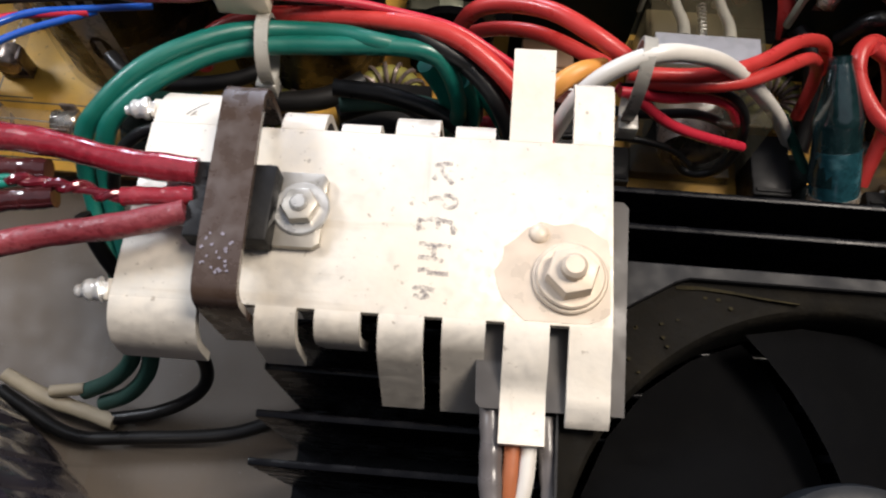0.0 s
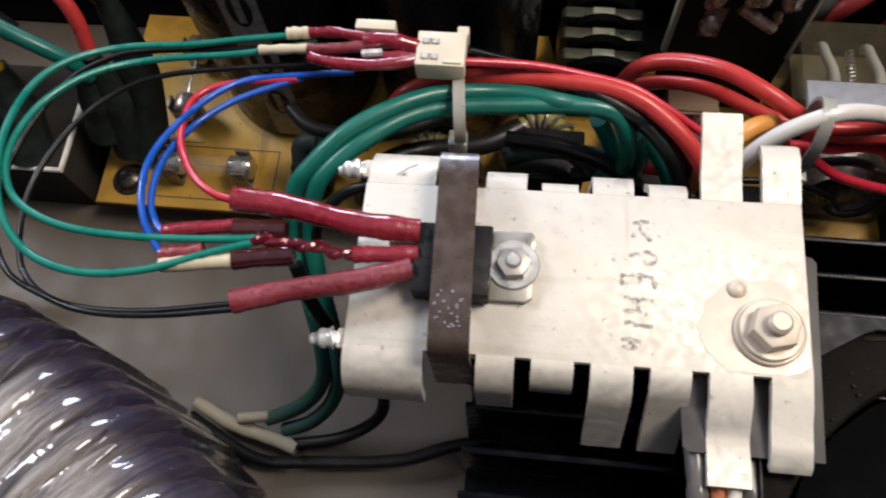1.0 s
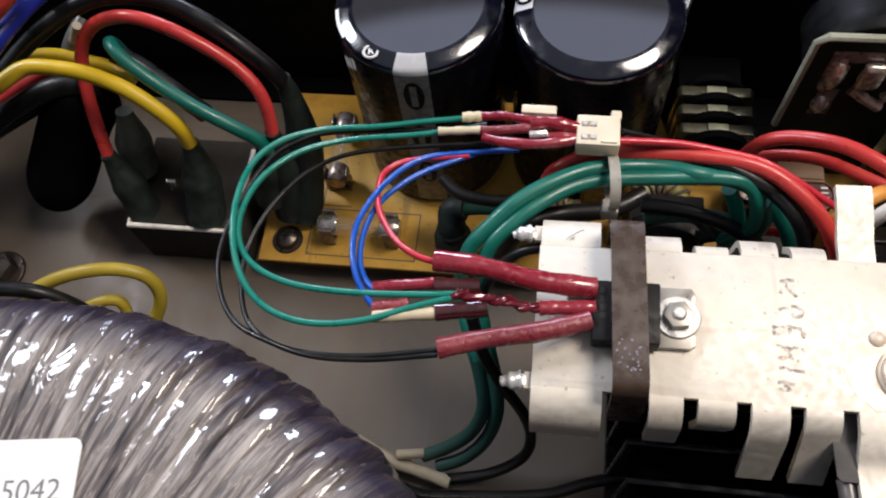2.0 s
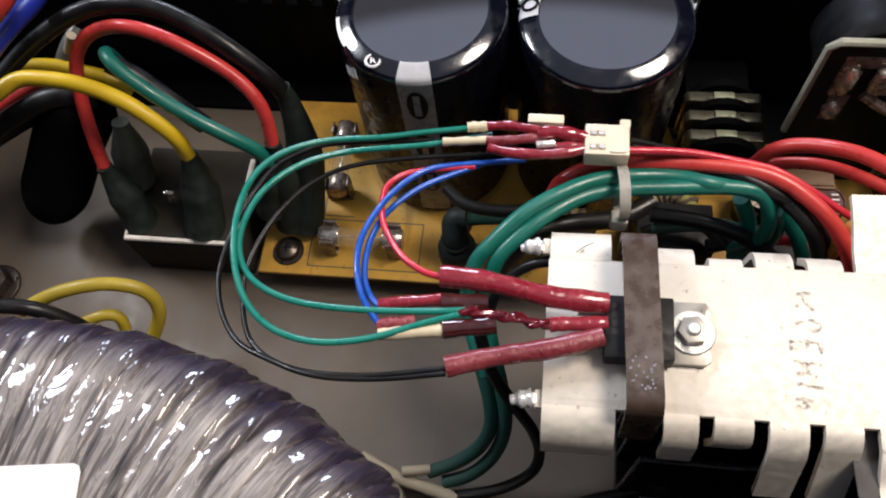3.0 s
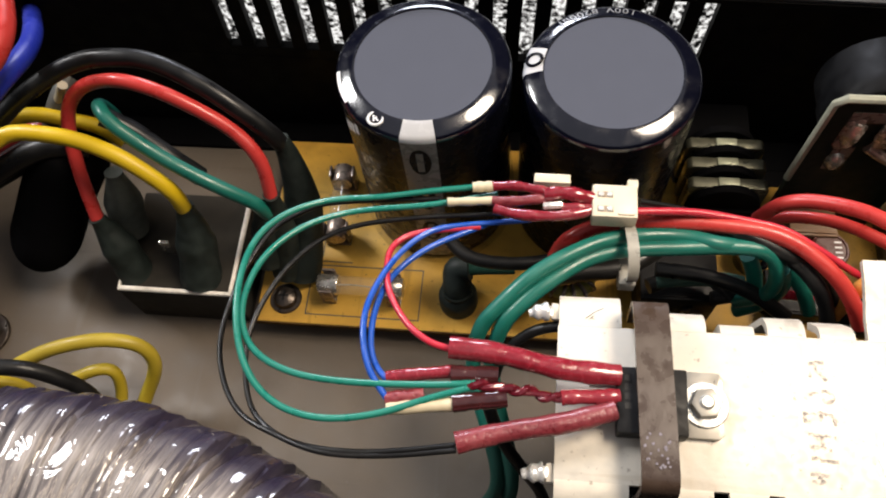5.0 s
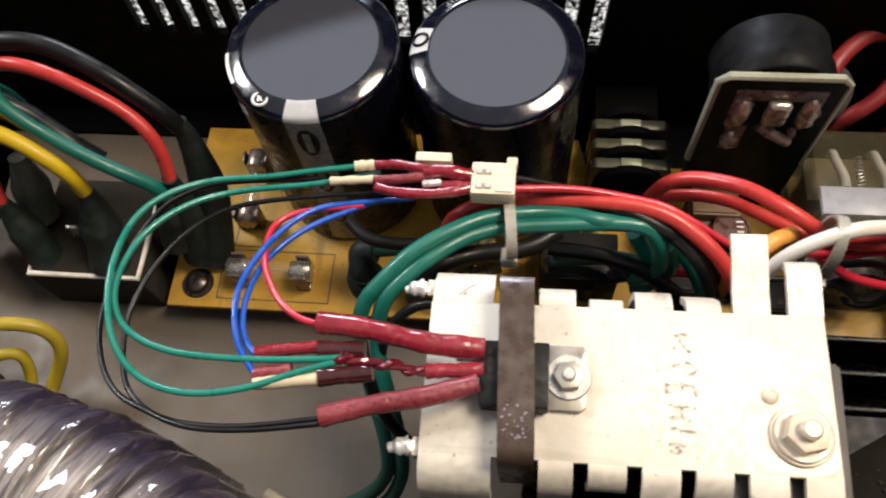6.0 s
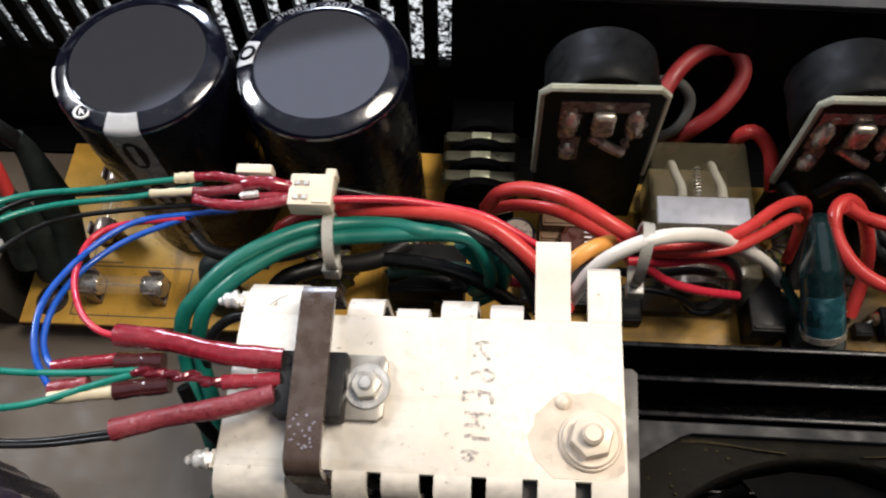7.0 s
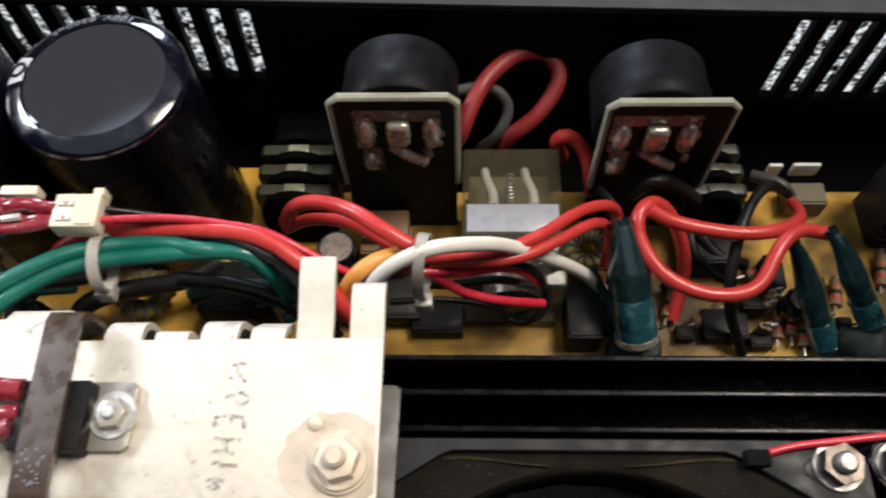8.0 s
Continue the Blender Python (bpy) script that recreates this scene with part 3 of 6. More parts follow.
# ---- capacitors ----
def capacitor(x, y, r, z0, z1, turn, label):
    ob = thing("capacitor", (x, y, z0), label, "capacitor", "large capacitors")
    side = [(0, z0), (r - 0.6, z0), (r, z0 + 0.8), (r, z1 - 2.4)]
    part("sleeve", lathe(side, 96, (x, y, 0)), SLEEVESIDE, ob, "black plastic sleeve")
    shoulder = [(r, z1 - 2.4), (r - 0.12, z1 - 1.75), (r - 0.45, z1 - 1.3), (r - 1.0, z1 - 1.0), (r - 2.0, z1 - 0.6), (r - 2.9, z1 - 0.28), (r - 3.5, z1 - 0.1), (r - 3.8, z1 - 0.12), (r - 4.0, z1 - 0.5)]
    part("shoulder", lathe(shoulder, 96, (x, y, 0)), SLEEVE, ob, "glossy shrunk shoulder of the sleeve")
    part("top_disc", lathe([(0, z1 - 0.42), (r - 3.95, z1 - 0.42)], 96, (x, y, 0)), CAPTOP, ob, "grey textured top disc")
    half = radians(11.5)
    over = [(r - 3.75, z1 - 0.02), (r - 3.45, z1 - 0.03), (r - 2.85, z1 - 0.21), (r - 1.95, z1 - 0.53), (r - 0.95, z1 - 0.93), (r - 0.4, z1 - 1.24), (r - 0.06, z1 - 1.73), (r + 0.06, z1 - 2.4)]
    part("stripe", lathe(over, 10, (x, y, 0), None, turn - half, turn + half), STRIPE, ob, "pale polarity stripe, darkened for the shaded side")
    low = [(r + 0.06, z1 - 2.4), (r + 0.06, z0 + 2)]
    band = part("stripe", lathe(low, 10, (x, y, 0), None, turn - half, turn + half), STRIPESHADED, ob, "polarity stripe, darkened for the shaded side")
    for k in range(3):
        zc = z1 - 9 - 15 * k
        bm = bmesh.new()
        cols = []
        for i in range(15):
            w = -1 + 2 * i / 14
            h, a = 4.6 * math.sqrt(max(0.003, 1 - w * w)), turn + 0.125 * w
            cols.append([bm.verts.new((x + (r + 0.13) * math.cos(a), y + (r + 0.13) * math.sin(a), zc + e)) for e in (-h, h)])
        for p, q in zip(cols, cols[1:]):
            bm.faces.new((p[0], q[0], q[1], p[1]))
        part("minus_mark", bm, SLEEVESIDE, band, "black printed oval")
        part("minus_bar", lathe([(r + 0.2, zc - 3.4), (r + 0.2, zc + 3.4)], 4, (x, y, 0), None, turn - 0.04, turn + 0.04), STRIPESHADED, band, "grey bar in the oval")
    return ob


AX, AY, AR, BX, BY, BR, CT = -79.5, 114.2, 17.7, -42.3, 113.8, 17.3, 61.5
cap_a = capacitor(AX, AY, AR, 7, CT, radians(-88), "large glossy black electrolytic capacitor with grey stripe")
cap_b = capacitor(BX, BY, BR, 7, CT, radians(172), "large glossy black capacitor standing beside its twin")


def rim_text(ob, x, y, r, z, text, mid, span, size):
    for i, ch in enumerate(text):
        a = mid - span / 2 + span * i / (len(text) - 1)
        m = Matrix.Translation((x + r * math.cos(a), y + r * math.sin(a), z)) @ Matrix.Rotation(a + math.pi / 2, 4, "Z") @ Matrix.Rotation(radians(20), 4, "X")
        if ch != " ":
            letters(ch, size, m, RIMPRINT, ob, "character", 0.02)


ring_o = []
for i in range(25):
    a = math.tau * i / 24
    k, s = BR - 1.9 + 1.5 * math.cos(a), 1.5 * math.sin(a)
    q = radians(172)
    ring_o.append((BX + k * math.cos(q) - s * math.sin(q), BY + k * math.sin(q) + s * math.cos(q), CT - 0.52 - 0.55 * math.cos(a)))
part("minus_mark", tube(ring_o, 0.36, 6, 1, None, False), SLEEVESIDE, cap_b, "black printed oval on the shoulder")
rim_text(cap_b, BX, BY, BR - 2.0, CT - 0.48, "100V 8200uF", radians(104), radians(58), 2.7)
rx, ry = AX + (AR - 2.1) * math.cos(radians(-120)), AY + (AR - 2.1) * math.sin(radians(-120))
part("ring_mark", tube([(rx + 1.45 * math.cos(math.tau * i / 20), ry + 1.45 * math.sin(math.tau * i / 20), CT - 0.52) for i in range(21)], 0.3, 6, 1, None, False), PRINT, cap_a, "small white printed ring")
letters("R", 2.0, Matrix.Translation((rx, ry, CT - 0.42)) @ Matrix.Rotation(radians(8), 4, "Z"), PRINT, cap_a, "ring_letter", 0.02, 0.04)
for k in range(4):
    a = radians(-136 - 5 * k)
    part("printed_bar", lathe([(AR + 0.06, CT - 4.0 - 1.2 * k - 3.4), (AR + 0.06, CT - 4.0 - 1.2 * k)], 4, (AX, AY, 0), None, a, a + radians(3.4)), PRINT, cap_a, "white printed bar")
for k in range(3):
    a = radians(-128 - 4 * k)
    part("printed_bar", lathe([(AR + 0.06, CT - 13.0 - 1.2 * k - 3.0), (AR + 0.06, CT - 13.0 - 1.2 * k)], 4, (AX, AY, 0), None, a, a + radians(3.0)), STRIPESHADED, cap_a, "grey printed bar")
part("printed_curve", lathe([(AR - 1.1, CT - 0.88), (AR - 0.35, CT - 1.25)], 10, (AX, AY, 0), None, radians(-172), radians(-146)), PRINT, cap_a, "white printed curve")
COLLAR = mat("smoky_clear_collar", (0.20, 0.14, 0.09), 0.25, 0, 0.2, 200, 0.05, alpha=0.2)
part("collar", lathe([(AR + 1.4, 7.2), (AR + 1.2, 14), (AR + 0.5, 24)], 60, (AX, AY, 0)), COLLAR, cap_a, "smoky translucent plastic collar")

# ---- toroidal transformer ----
TX, TY, TR = -143.5, -65.0, 111.0
rnd = random.Random(5)
trans = thing("toroidal_transformer", (TX, TY, 0), "large toroidal transformer wrapped in shiny clear film", "transformer")
prof = [(34, 4), (34, 44), (38, 53), (46, 58), (60, 60), (84, 60.3), (97, 60), (102, 58.9), (105.6, 56.8), (108.4, 53.6), (110.2, 49.6), (111, 44), (111, 18), (108, 2)]
NWRAP = 104
phase = [rnd.uniform(-0.3, 0.3) for _ in range(NWRAP + 1)]
amp = [rnd.uniform(0.5, 1.3) for _ in range(NWRAP + 1)]


def wrap(a, j):
    u = (a / math.tau * NWRAP + 0.10 * j) % NWRAP
    k = int(u)
    f = (u - k + phase[k]) % 1
    h = amp[k] * (0.45 * (1 - abs(2 * f - 1) ** 3) + 0.75 * (1 - f))
    w = (0, 0, 0, 0.05, 0.10, 0.2, 0.5, 0.8, 1.0, 1.2, 1.3, 1.3, 1.0, 0.6)[j]
    return h * 1.35 * w * (1 if j > 7 else 0.3), h * 1.15 * w


FILM = bpy.data.materials.new("film_over_windings")
FILM.use_nodes = True
fn, fl = FILM.node_tree.nodes, FILM.node_tree.links
fb = fn["Principled BSDF"]
fco = fn.new("ShaderNodeTexCoord")
sep = fn.new("ShaderNodeSeparateXYZ")
fl.new(fco.outputs["Object"], sep.inputs[0])
ang = fn.new("ShaderNodeMath")
ang.operation = "ARCTAN2"
fl.new(sep.outputs["Y"], ang.inputs[0])
fl.new(sep.outputs["X"], ang.inputs[1])
vec = fn.new("ShaderNodeVectorMath")
vec.operation = "LENGTH"
fl.new(fco.outputs["Object"], vec.inputs[0])
comb = fn.new("ShaderNodeCombineXYZ")
fl.new(ang.outputs[0], comb.inputs[0])
m1 = fn.new("ShaderNodeMath")
m1.operation = "MULTIPLY"
m1.inputs[1].default_value = 1.2
fl.new(vec.outputs["Value"], m1.inputs[0])
fl.new(m1.outputs[0], comb.inputs[1])
n1 = fn.new("ShaderNodeTexNoise")
n1.inputs["Scale"].default_value, n1.inputs["Detail"].default_value = 90, 9
fl.new(comb.outputs[0], n1.inputs["Vector"])
n2 = fn.new("ShaderNodeTexNoise")
n2.inputs["Scale"].default_value, n2.inputs["Detail"].default_value = 22, 4
fl.new(comb.outputs[0], n2.inputs["Vector"])
rp = fn.new("ShaderNodeValToRGB")
rp.color_ramp.elements[0].position, rp.color_ramp.elements[0].color = 0.36, (0.020, 0.017, 0.020, 1)
rp.color_ramp.elements[1].position, rp.color_ramp.elements[1].color = 0.66, (0.50, 0.45, 0.42, 1)
for at, tone in ((0.482, (0.15, 0.13, 0.128)), (0.498, (0.36, 0.31, 0.27)), (0.512, (0.19, 0.168, 0.16))):
    e = rp.color_ramp.elements.new(at)
    e.color = (*tone, 1)
av = fn.new("ShaderNodeMix")
av.inputs["Factor"].default_value = 0.45
fl.new(n1.outputs["Fac"], av.inputs["A"])
fl.new(n2.outputs["Fac"], av.inputs["B"])
fl.new(av.outputs["Result"], rp.inputs["Fac"])
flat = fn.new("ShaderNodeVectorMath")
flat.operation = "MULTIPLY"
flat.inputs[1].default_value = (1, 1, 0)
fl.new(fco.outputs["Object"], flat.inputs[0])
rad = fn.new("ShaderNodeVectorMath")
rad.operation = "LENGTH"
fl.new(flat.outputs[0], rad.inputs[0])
# Towards the rim the dark reflection is put into the violet film colour.
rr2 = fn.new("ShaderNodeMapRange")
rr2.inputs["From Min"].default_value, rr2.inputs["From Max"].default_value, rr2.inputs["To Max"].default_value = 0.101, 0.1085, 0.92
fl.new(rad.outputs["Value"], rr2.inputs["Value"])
rim_reflection_mix = fn.new("ShaderNodeMix")
rim_reflection_mix.data_type = "RGBA"
rim_reflection_mix.inputs["B"].default_value = (0.024, 0.019, 0.042, 1)
fl.new(rr2.outputs["Result"], rim_reflection_mix.inputs["Factor"])
fl.new(rp.outputs["Color"], rim_reflection_mix.inputs["A"])
fl.new(rim_reflection_mix.outputs["Result"], fb.inputs["Base Color"])
fb.inputs["Roughness"].default_value = 0.42
fb.inputs["Specular IOR Level"].default_value = 0.2
cw = fn.new("ShaderNodeMapRange")
cw.inputs["From Min"].default_value, cw.inputs["From Max"].default_value, cw.inputs["To Min"].default_value, cw.inputs["To Max"].default_value = 0.088, 0.099, 0.2, 1.0
fl.new(rad.outputs["Value"], cw.inputs["Value"])
fl.new(cw.outputs["Result"], fb.inputs["Coat Weight"])
fb.inputs["Coat Roughness"].default_value = 0.05
fb.inputs["Coat IOR"].default_value = 1.56
fbm = fn.new("ShaderNodeBump")
fbm.inputs["Strength"].default_value, fbm.inputs["Distance"].default_value = 0.85, 0.0007
fl.new(n1.outputs["Fac"], fbm.inputs["Height"])
fl.new(fbm.outputs["Normal"], fb.inputs["Normal"])
crumple, cbump = fn.new("ShaderNodeTexNoise"), fn.new("ShaderNodeBump")
crumple.inputs["Scale"].default_value, crumple.inputs["Detail"].default_value, crumple.inputs["Distortion"].default_value = 150, 2, 1.2
cbump.inputs["Strength"].default_value, cbump.inputs["Distance"].default_value = 0.42, 0.0009
fl.new(fco.outputs["Object"], crumple.inputs["Vector"])
fl.new(crumple.outputs["Fac"], cbump.inputs["Height"])
fl.new(cbump.outputs["Normal"], fb.inputs["Coat Normal"])
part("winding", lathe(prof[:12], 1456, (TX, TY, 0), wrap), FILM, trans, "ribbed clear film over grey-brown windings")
# Side wall continues the rim's painted dark reflection.
SIDEFILM = mat("violet_film_dark_reflection", (0.020, 0.018, 0.028), 0.28, 0, 0.4, 260, 0.3, 0.5, (0.06, 0.054, 0.066), coat=1.0)
part("side_wrap", lathe(prof[11:], 1456, (TX, TY, 0), lambda a, j: wrap(a, j + 11)), SIDEFILM, trans, "glossy violet film on the rim, dark reflection put into its colour")
lm = Matrix.Translation((-129, 8, 60.9)) @ Matrix.Rotation(radians(8), 4, "Z")
sheet = [(-18, -13), (8.4, -13), (8.4, 9.6), (8.0, 10.6), (7.1, 11.0), (-18, 11.2)]
paper = part("label", slab(sheet, -0.1, 0.1), LABEL, trans, "white paper label with printed number", lm)
letters("25042", 5.0, lm @ Matrix.Translation((-0.1, 2.7, 0.12)), GREYINK, paper, "number", 0.01, -0.03)

# ---- finned heatsink and fan ----
sink = thing("heatsink", (0, 40, 0), "black anodised heatsink with long upright fins", "heatsink")
for y, z, x0, x1 in ((67.3, 37, -33, 230), (60.2, 38.5, -33, 230), (53.8, 37.5, -33, 230), (47.5, 37.5, -33, 92), (40.3, 38, -33, 92), (33, 39, -33, 92), (26, 39.7, -33, 92), (19.3, 39.7, -33, 92), (12.5, 39.7, -33, 92), (5.8, 39.7, -33, 92), (-1, 39.7, -33, 92), (-7.8, 39.7, 5, 92), (-14.6, 39.7, 5, 92), (-21.4, 39.7, 5, 92), (-28.2, 39.7, 5, 92)):
    part("fin", box(x0, x1, y - 0.55, y + 0.55, 2, z, 0.25), ANOD, sink)
part("base", box(-33, 230, -36, 69, 0.2, 3, 0.2, 1), ANOD, sink)
FX, FY, FZ, FH = 46.8, 5.9, 52.8, 42.6
fan = thing("fan", (FX, FY, 39.8), "black square cooling fan lying flat on the heatsink, dusty corners", "fan")


def fan_outline(a):
    """Outer edge, inner edge of the flange, for a direction from the fan's middle."""
    c, s = math.cos(a), math.sin(a)
    u, v = max(abs(c), abs(s)), min(abs(c), abs(s))
    k = min(FH / u, 58.5)
    if c < -0.8:
        k = min(k, 38.7 / abs(c))
    return k, max(38.7, min(40.6 / u, 46.0 / (0.853 * u + 0.52 * v), k - 0.1))


def fan_ring(rows_at):
    bm = bmesh.new()
    n = 144
    rows = [[bm.verts.new((FX + math.cos(a) * r, FY + math.sin(a) * r, z)) for r, z in rows_at(a)] for a in [math.tau * i / n for i in range(n)]]
    for i in range(n):
        p, q = rows[i], rows[(i + 1) % n]
        for j in range(len(p) - 1):
            bm.faces.new((p[j], p[j + 1], q[j + 1], q[j]))
    return bm


def flange_rows(a):
    k, r = fan_outline(a)
    return [(k, 39.8), (k, FZ - 0.3), (k - 0.25, FZ), (r + 0.2, FZ), (r, FZ - 0.2), (r, FZ - 1.5)]


def shroud_rows(a):
    k, r = fan_outline(a)
    return [(r, FZ - 1.2), (r - (r - 38.4) * 0.5, FZ - 1.7), (38.4, FZ - 2.0), (37.9, FZ - 2.6), (37.6, FZ - 5), (37.4, 40.2)]


part("frame", fan_ring(flange_rows), FANGREY, fan, "satin dark grey plastic frame")
part("shroud", fan_ring(shroud_rows), FRAMEDUST, fan, "dusty black funnel round the blades")
hub = part("hub", lathe([(0, 50.6), (14.2, 50.6), (15.6, 50), (16, 48.6), (16, 41), (0, 41)], 48, (FX, FY, 0)), HUBP, fan, "blue-black hub")
for i in range(7):
    bm = bmesh.new()
    grid = []
    for u in range(6):
        r = 15.8 + 21 * u / 5
        row = []
        for v in range(5):
            a = math.tau * i / 7 + 0.3 + 0.25 * u / 5 + (v / 4 - 0.5) * 0.96
            row.append(bm.verts.new((FX + r * math.cos(a), FY + r * math.sin(a), 45.4 + (v / 4 - 0.5) * 7)))
        grid.append(row)
    for u in range(5):
        for v in range(4):
            bm.faces.new((grid[u][v], grid[u + 1][v], grid[u + 1][v + 1], grid[u][v + 1]))
    bmesh.ops.solidify(bm, geom=bm.faces[:], thickness=0.8)
    part("blade", bm, BLADE, hub)
rd = random.Random(21)
# Tan lines: caked dust, also painting the funnel's lit edge.
for mirror in (-1, 1):
    for w, run in ((0.55, ((22.6, 39.9), (19.5, 40.0), (15, 39.6), (10.5, 39.0), (6, 38.6))),):
        line = [(FX + mirror * x + rd.uniform(-0.3, 0.3), FY + y) for x, y in run]
        low = [(x, y - w * (1 - i / len(line)) - 0.05) for i, (x, y) in enumerate(line)]
        part("lit_edge_dust_line", slab(line + low[::-1], FZ - 1.62, FZ - 1.1), DUSTY, fan, "tan dust line drawn along the lit funnel edge")
for i in range(34):
    a, k = rd.choice((2.2, 0.92)) + rd.uniform(-0.28, 0.28), rd.uniform(39.2, 45)
    x, y, q0 = FX + k * math.cos(a), FY + k * math.sin(a), rd.uniform(0.12, 0.4)
    part("dust_fleck", slab([(x + q0 * math.cos(q), y + q0 * rd.uniform(0.4, 1) * math.sin(q)) for q in [math.tau * w / 5 for w in range(5)]], FZ - 2.1, FZ - 1.45), DUSTY, fan, "tan dust fleck")
for sx in (-1, 1):
    part("corner_eye", tube([(FX + sx * (38.1 - 5.5 * math.sin(b)), FY + 38.1 + 3.4 * math.cos(b) * (1 - 0.4 * math.sin(b)), FZ + 0.02) for b in [math.pi * i / 12 for i in range(13)]], 0.16, 6, 2), FANGREY, fan, "raised outline round the screw hole")
part("wire_clip", box(70.6, 74.4, 44.2, 46.8, FZ - 1.6, FZ + 1.3, 0.4), BLADE, fan, "small black wire clip")


def hex_nut(x, y, z, label):
    ob = thing("hex_nut", (x, y, z), label, "nut", "fan nuts")
    part("washer", disc(3.9, z, z + 0.5, (x, y)), DARKSTEEL, ob)
    part("nut", ngon(6, 3.2, z + 0.5, z + 2.6, (x, y), 0.3, 0.5), RUSTY, ob, "worn bright steel nut")
    part("stud", lathe([(1.75, z + 2.5), (1.6, z + 2.9), (1.75, z + 3.3), (1.6, z + 3.7), (1.2, z + 4.1), (0, z + 4.15)], 20, (x, y, 0)), DARKSTEEL, ob)


hex_nut(84.6, 44.4, FZ, "tarnished steel nut on the fan corner screw")
post = part("support_post", lathe([(4.6, 3), (4.6, FZ - 0.4), (4.2, FZ), (0, FZ)], 24, (94.2, 44.6, 0)), ANOD, sink, "black support post")
hex_nut(94.2, 44.6, FZ, "steel nut on a black post beside the fan")

# ---- aluminium plate with the clamped regulator ----
SEAT = Matrix.Translation((-17, 9, 186)) @ Matrix.Scale(1.0254, 4) @ Matrix.Translation((17, -9, -186))
TILT = SEAT @ Matrix.Translation((4.05, 48.6, 60.5)) @ Matrix.Rotation(radians(-2.2), 4, "Y") @ Matrix.Translation((-4.05, -48.6, -60.5))
plate = thing("heat_spreader", (-10, 49, 58), "bright aluminium finger plate heat spreader, scratched", "heatsink")
part("plate", box(-50.2, 13.6, 36.5, 62.2, 58.7, 60, 0.2), ALU, plate, "", TILT)
BACK = [(-50.0, -39.6, arc(62.1, 60, 9, 1, 46)), (-31.9, -25.8, arc(62.1, 60, 4.6, 1, 90, 8)), (-23.5, -18.1, arc(62.1, 60, 2.2, 1, 90, 8)),
        (-16, -10, arc(62.1, 60, 4.6, 1, 80, 8)), (-7.8, -2.3, arc(62.1, 60, 3.2, 1, 62, 4)), (-0.4, 5.4, [(62.1, 60), (66, 60.2), (70, 61.4), (73, 62.0), (75.6, 62.1)]),
        (8.2, 13.6, [(62.1, 60), (66, 60.6), (69, 61), (71, 60.6), (72, 59.4)])]
FRONT = [(-50.1, -38.6, arc(36.6, 60, 5.6, -1, 85, 3)), (-31.2, -25.9, arc(36.6, 60, 4.6, -1, 85, 6)), (-23.6, -17.8, arc(36.6, 60, 3.6, -1, 100, 6)),
         (-15.5, -9.8, arc(36.6, 60, 5.6, -1, 70, 11)), (-7.5, -2.1, arc(36.6, 60, 4.2, -1, 62, 12)),
         (0.2, 5.8, [(36.6, 60), (33, 59.6), (30, 57.8), (28.2, 56.8), (25, 57.2), (22.2, 57.3)]), (8.2, 13.5, [(36.6, 60), (33, 59.4), (31, 58.6), (28, 58.2), (25.5, 57.6), (24.7, 56.6)])]
for x0, x1, line in BACK + FRONT:
    part("finger", ribbon(x0, x1, line, 1.2), ALU, plate, "", TILT)
for py, pz, seed in ((65.2, 58.2, 0.0), (37.7, 58.6, 1.4)):
    prong = part("prong", box(-51.4, -49.4, py - 1.5, py + 1.5, pz - 0.8, pz + 0.4, 0.25), ALU, plate, "narrow tab of the plate", TILT)
    part("solder_cap", join(box(-52.4, -51.0, py - 1.0, py + 1.0, pz - 0.9, pz + 0.5, 0.3),
         tube([(-51.9, py, pz), (-53.0, py - 0.15, pz + 0.1), (-54.2, py - 0.3, pz), (-55.2, py - 0.5, pz - 0.1)], 1.5, 14, 7, lambda u: 1.05 - 0.62 * u * u + 0.10 * math.sin(13 * u + seed))), SOLDER, prong, "lumpy bright solder", TILT)
part("rivet", lathe([(1.35, 60), (1.3, 60.3), (0.9, 60.75), (0, 60.95)], 24, (4.05, 48.6, 0)), BOLT, plate, "small domed rivet", TILT)
rl = random.Random(3)
blob = [(7.2 + (8.6 + rl.uniform(-0.7, 0.7)) * math.cos(math.tau * i / 26) * 0.95, 43.2 + (7.2 + rl.uniform(-0.6, 0.6)) * math.sin(math.tau * i / 26)) for i in range(26)]
part("lacquer", slab([(min(x, 13.2), max(y, 36.9)) for x, y in blob], 60, 60.07), LACQ, plate, "beige dried lacquer patch", TILT)


def pen_stroke(points, width, z):
    """A flat pen stroke of uneven width along (x, y) points."""
    line = curve_points([(x, y, 0) for x, y in points], 8) if len(points) > 2 else [Vector((*points[0], 0)).lerp(Vector((*points[-1], 0)), i / 8) for i in range(9)]
    left, right = [], []
    for i, p in enumerate(line):
        d = (line[min(i + 1, len(line) - 1)] - line[max(i - 1, 0)]).normalized()
        w = width * (0.8 + 0.25 * math.sin(2.3 * i + points[0][1])) / 2
        left.append((p.x - d.y * w, p.y + d.x * w))
        right.append((p.x + d.y * w, p.y - d.x * w))
    bm = bmesh.new()
    a, b = [bm.verts.new((x, y, z)) for x, y in left], [bm.verts.new((x, y, z)) for x, y in right]
    for k in range(len(a) - 1):
        bm.faces.new((a[k], a[k + 1], b[k + 1], b[k]))
    return bm


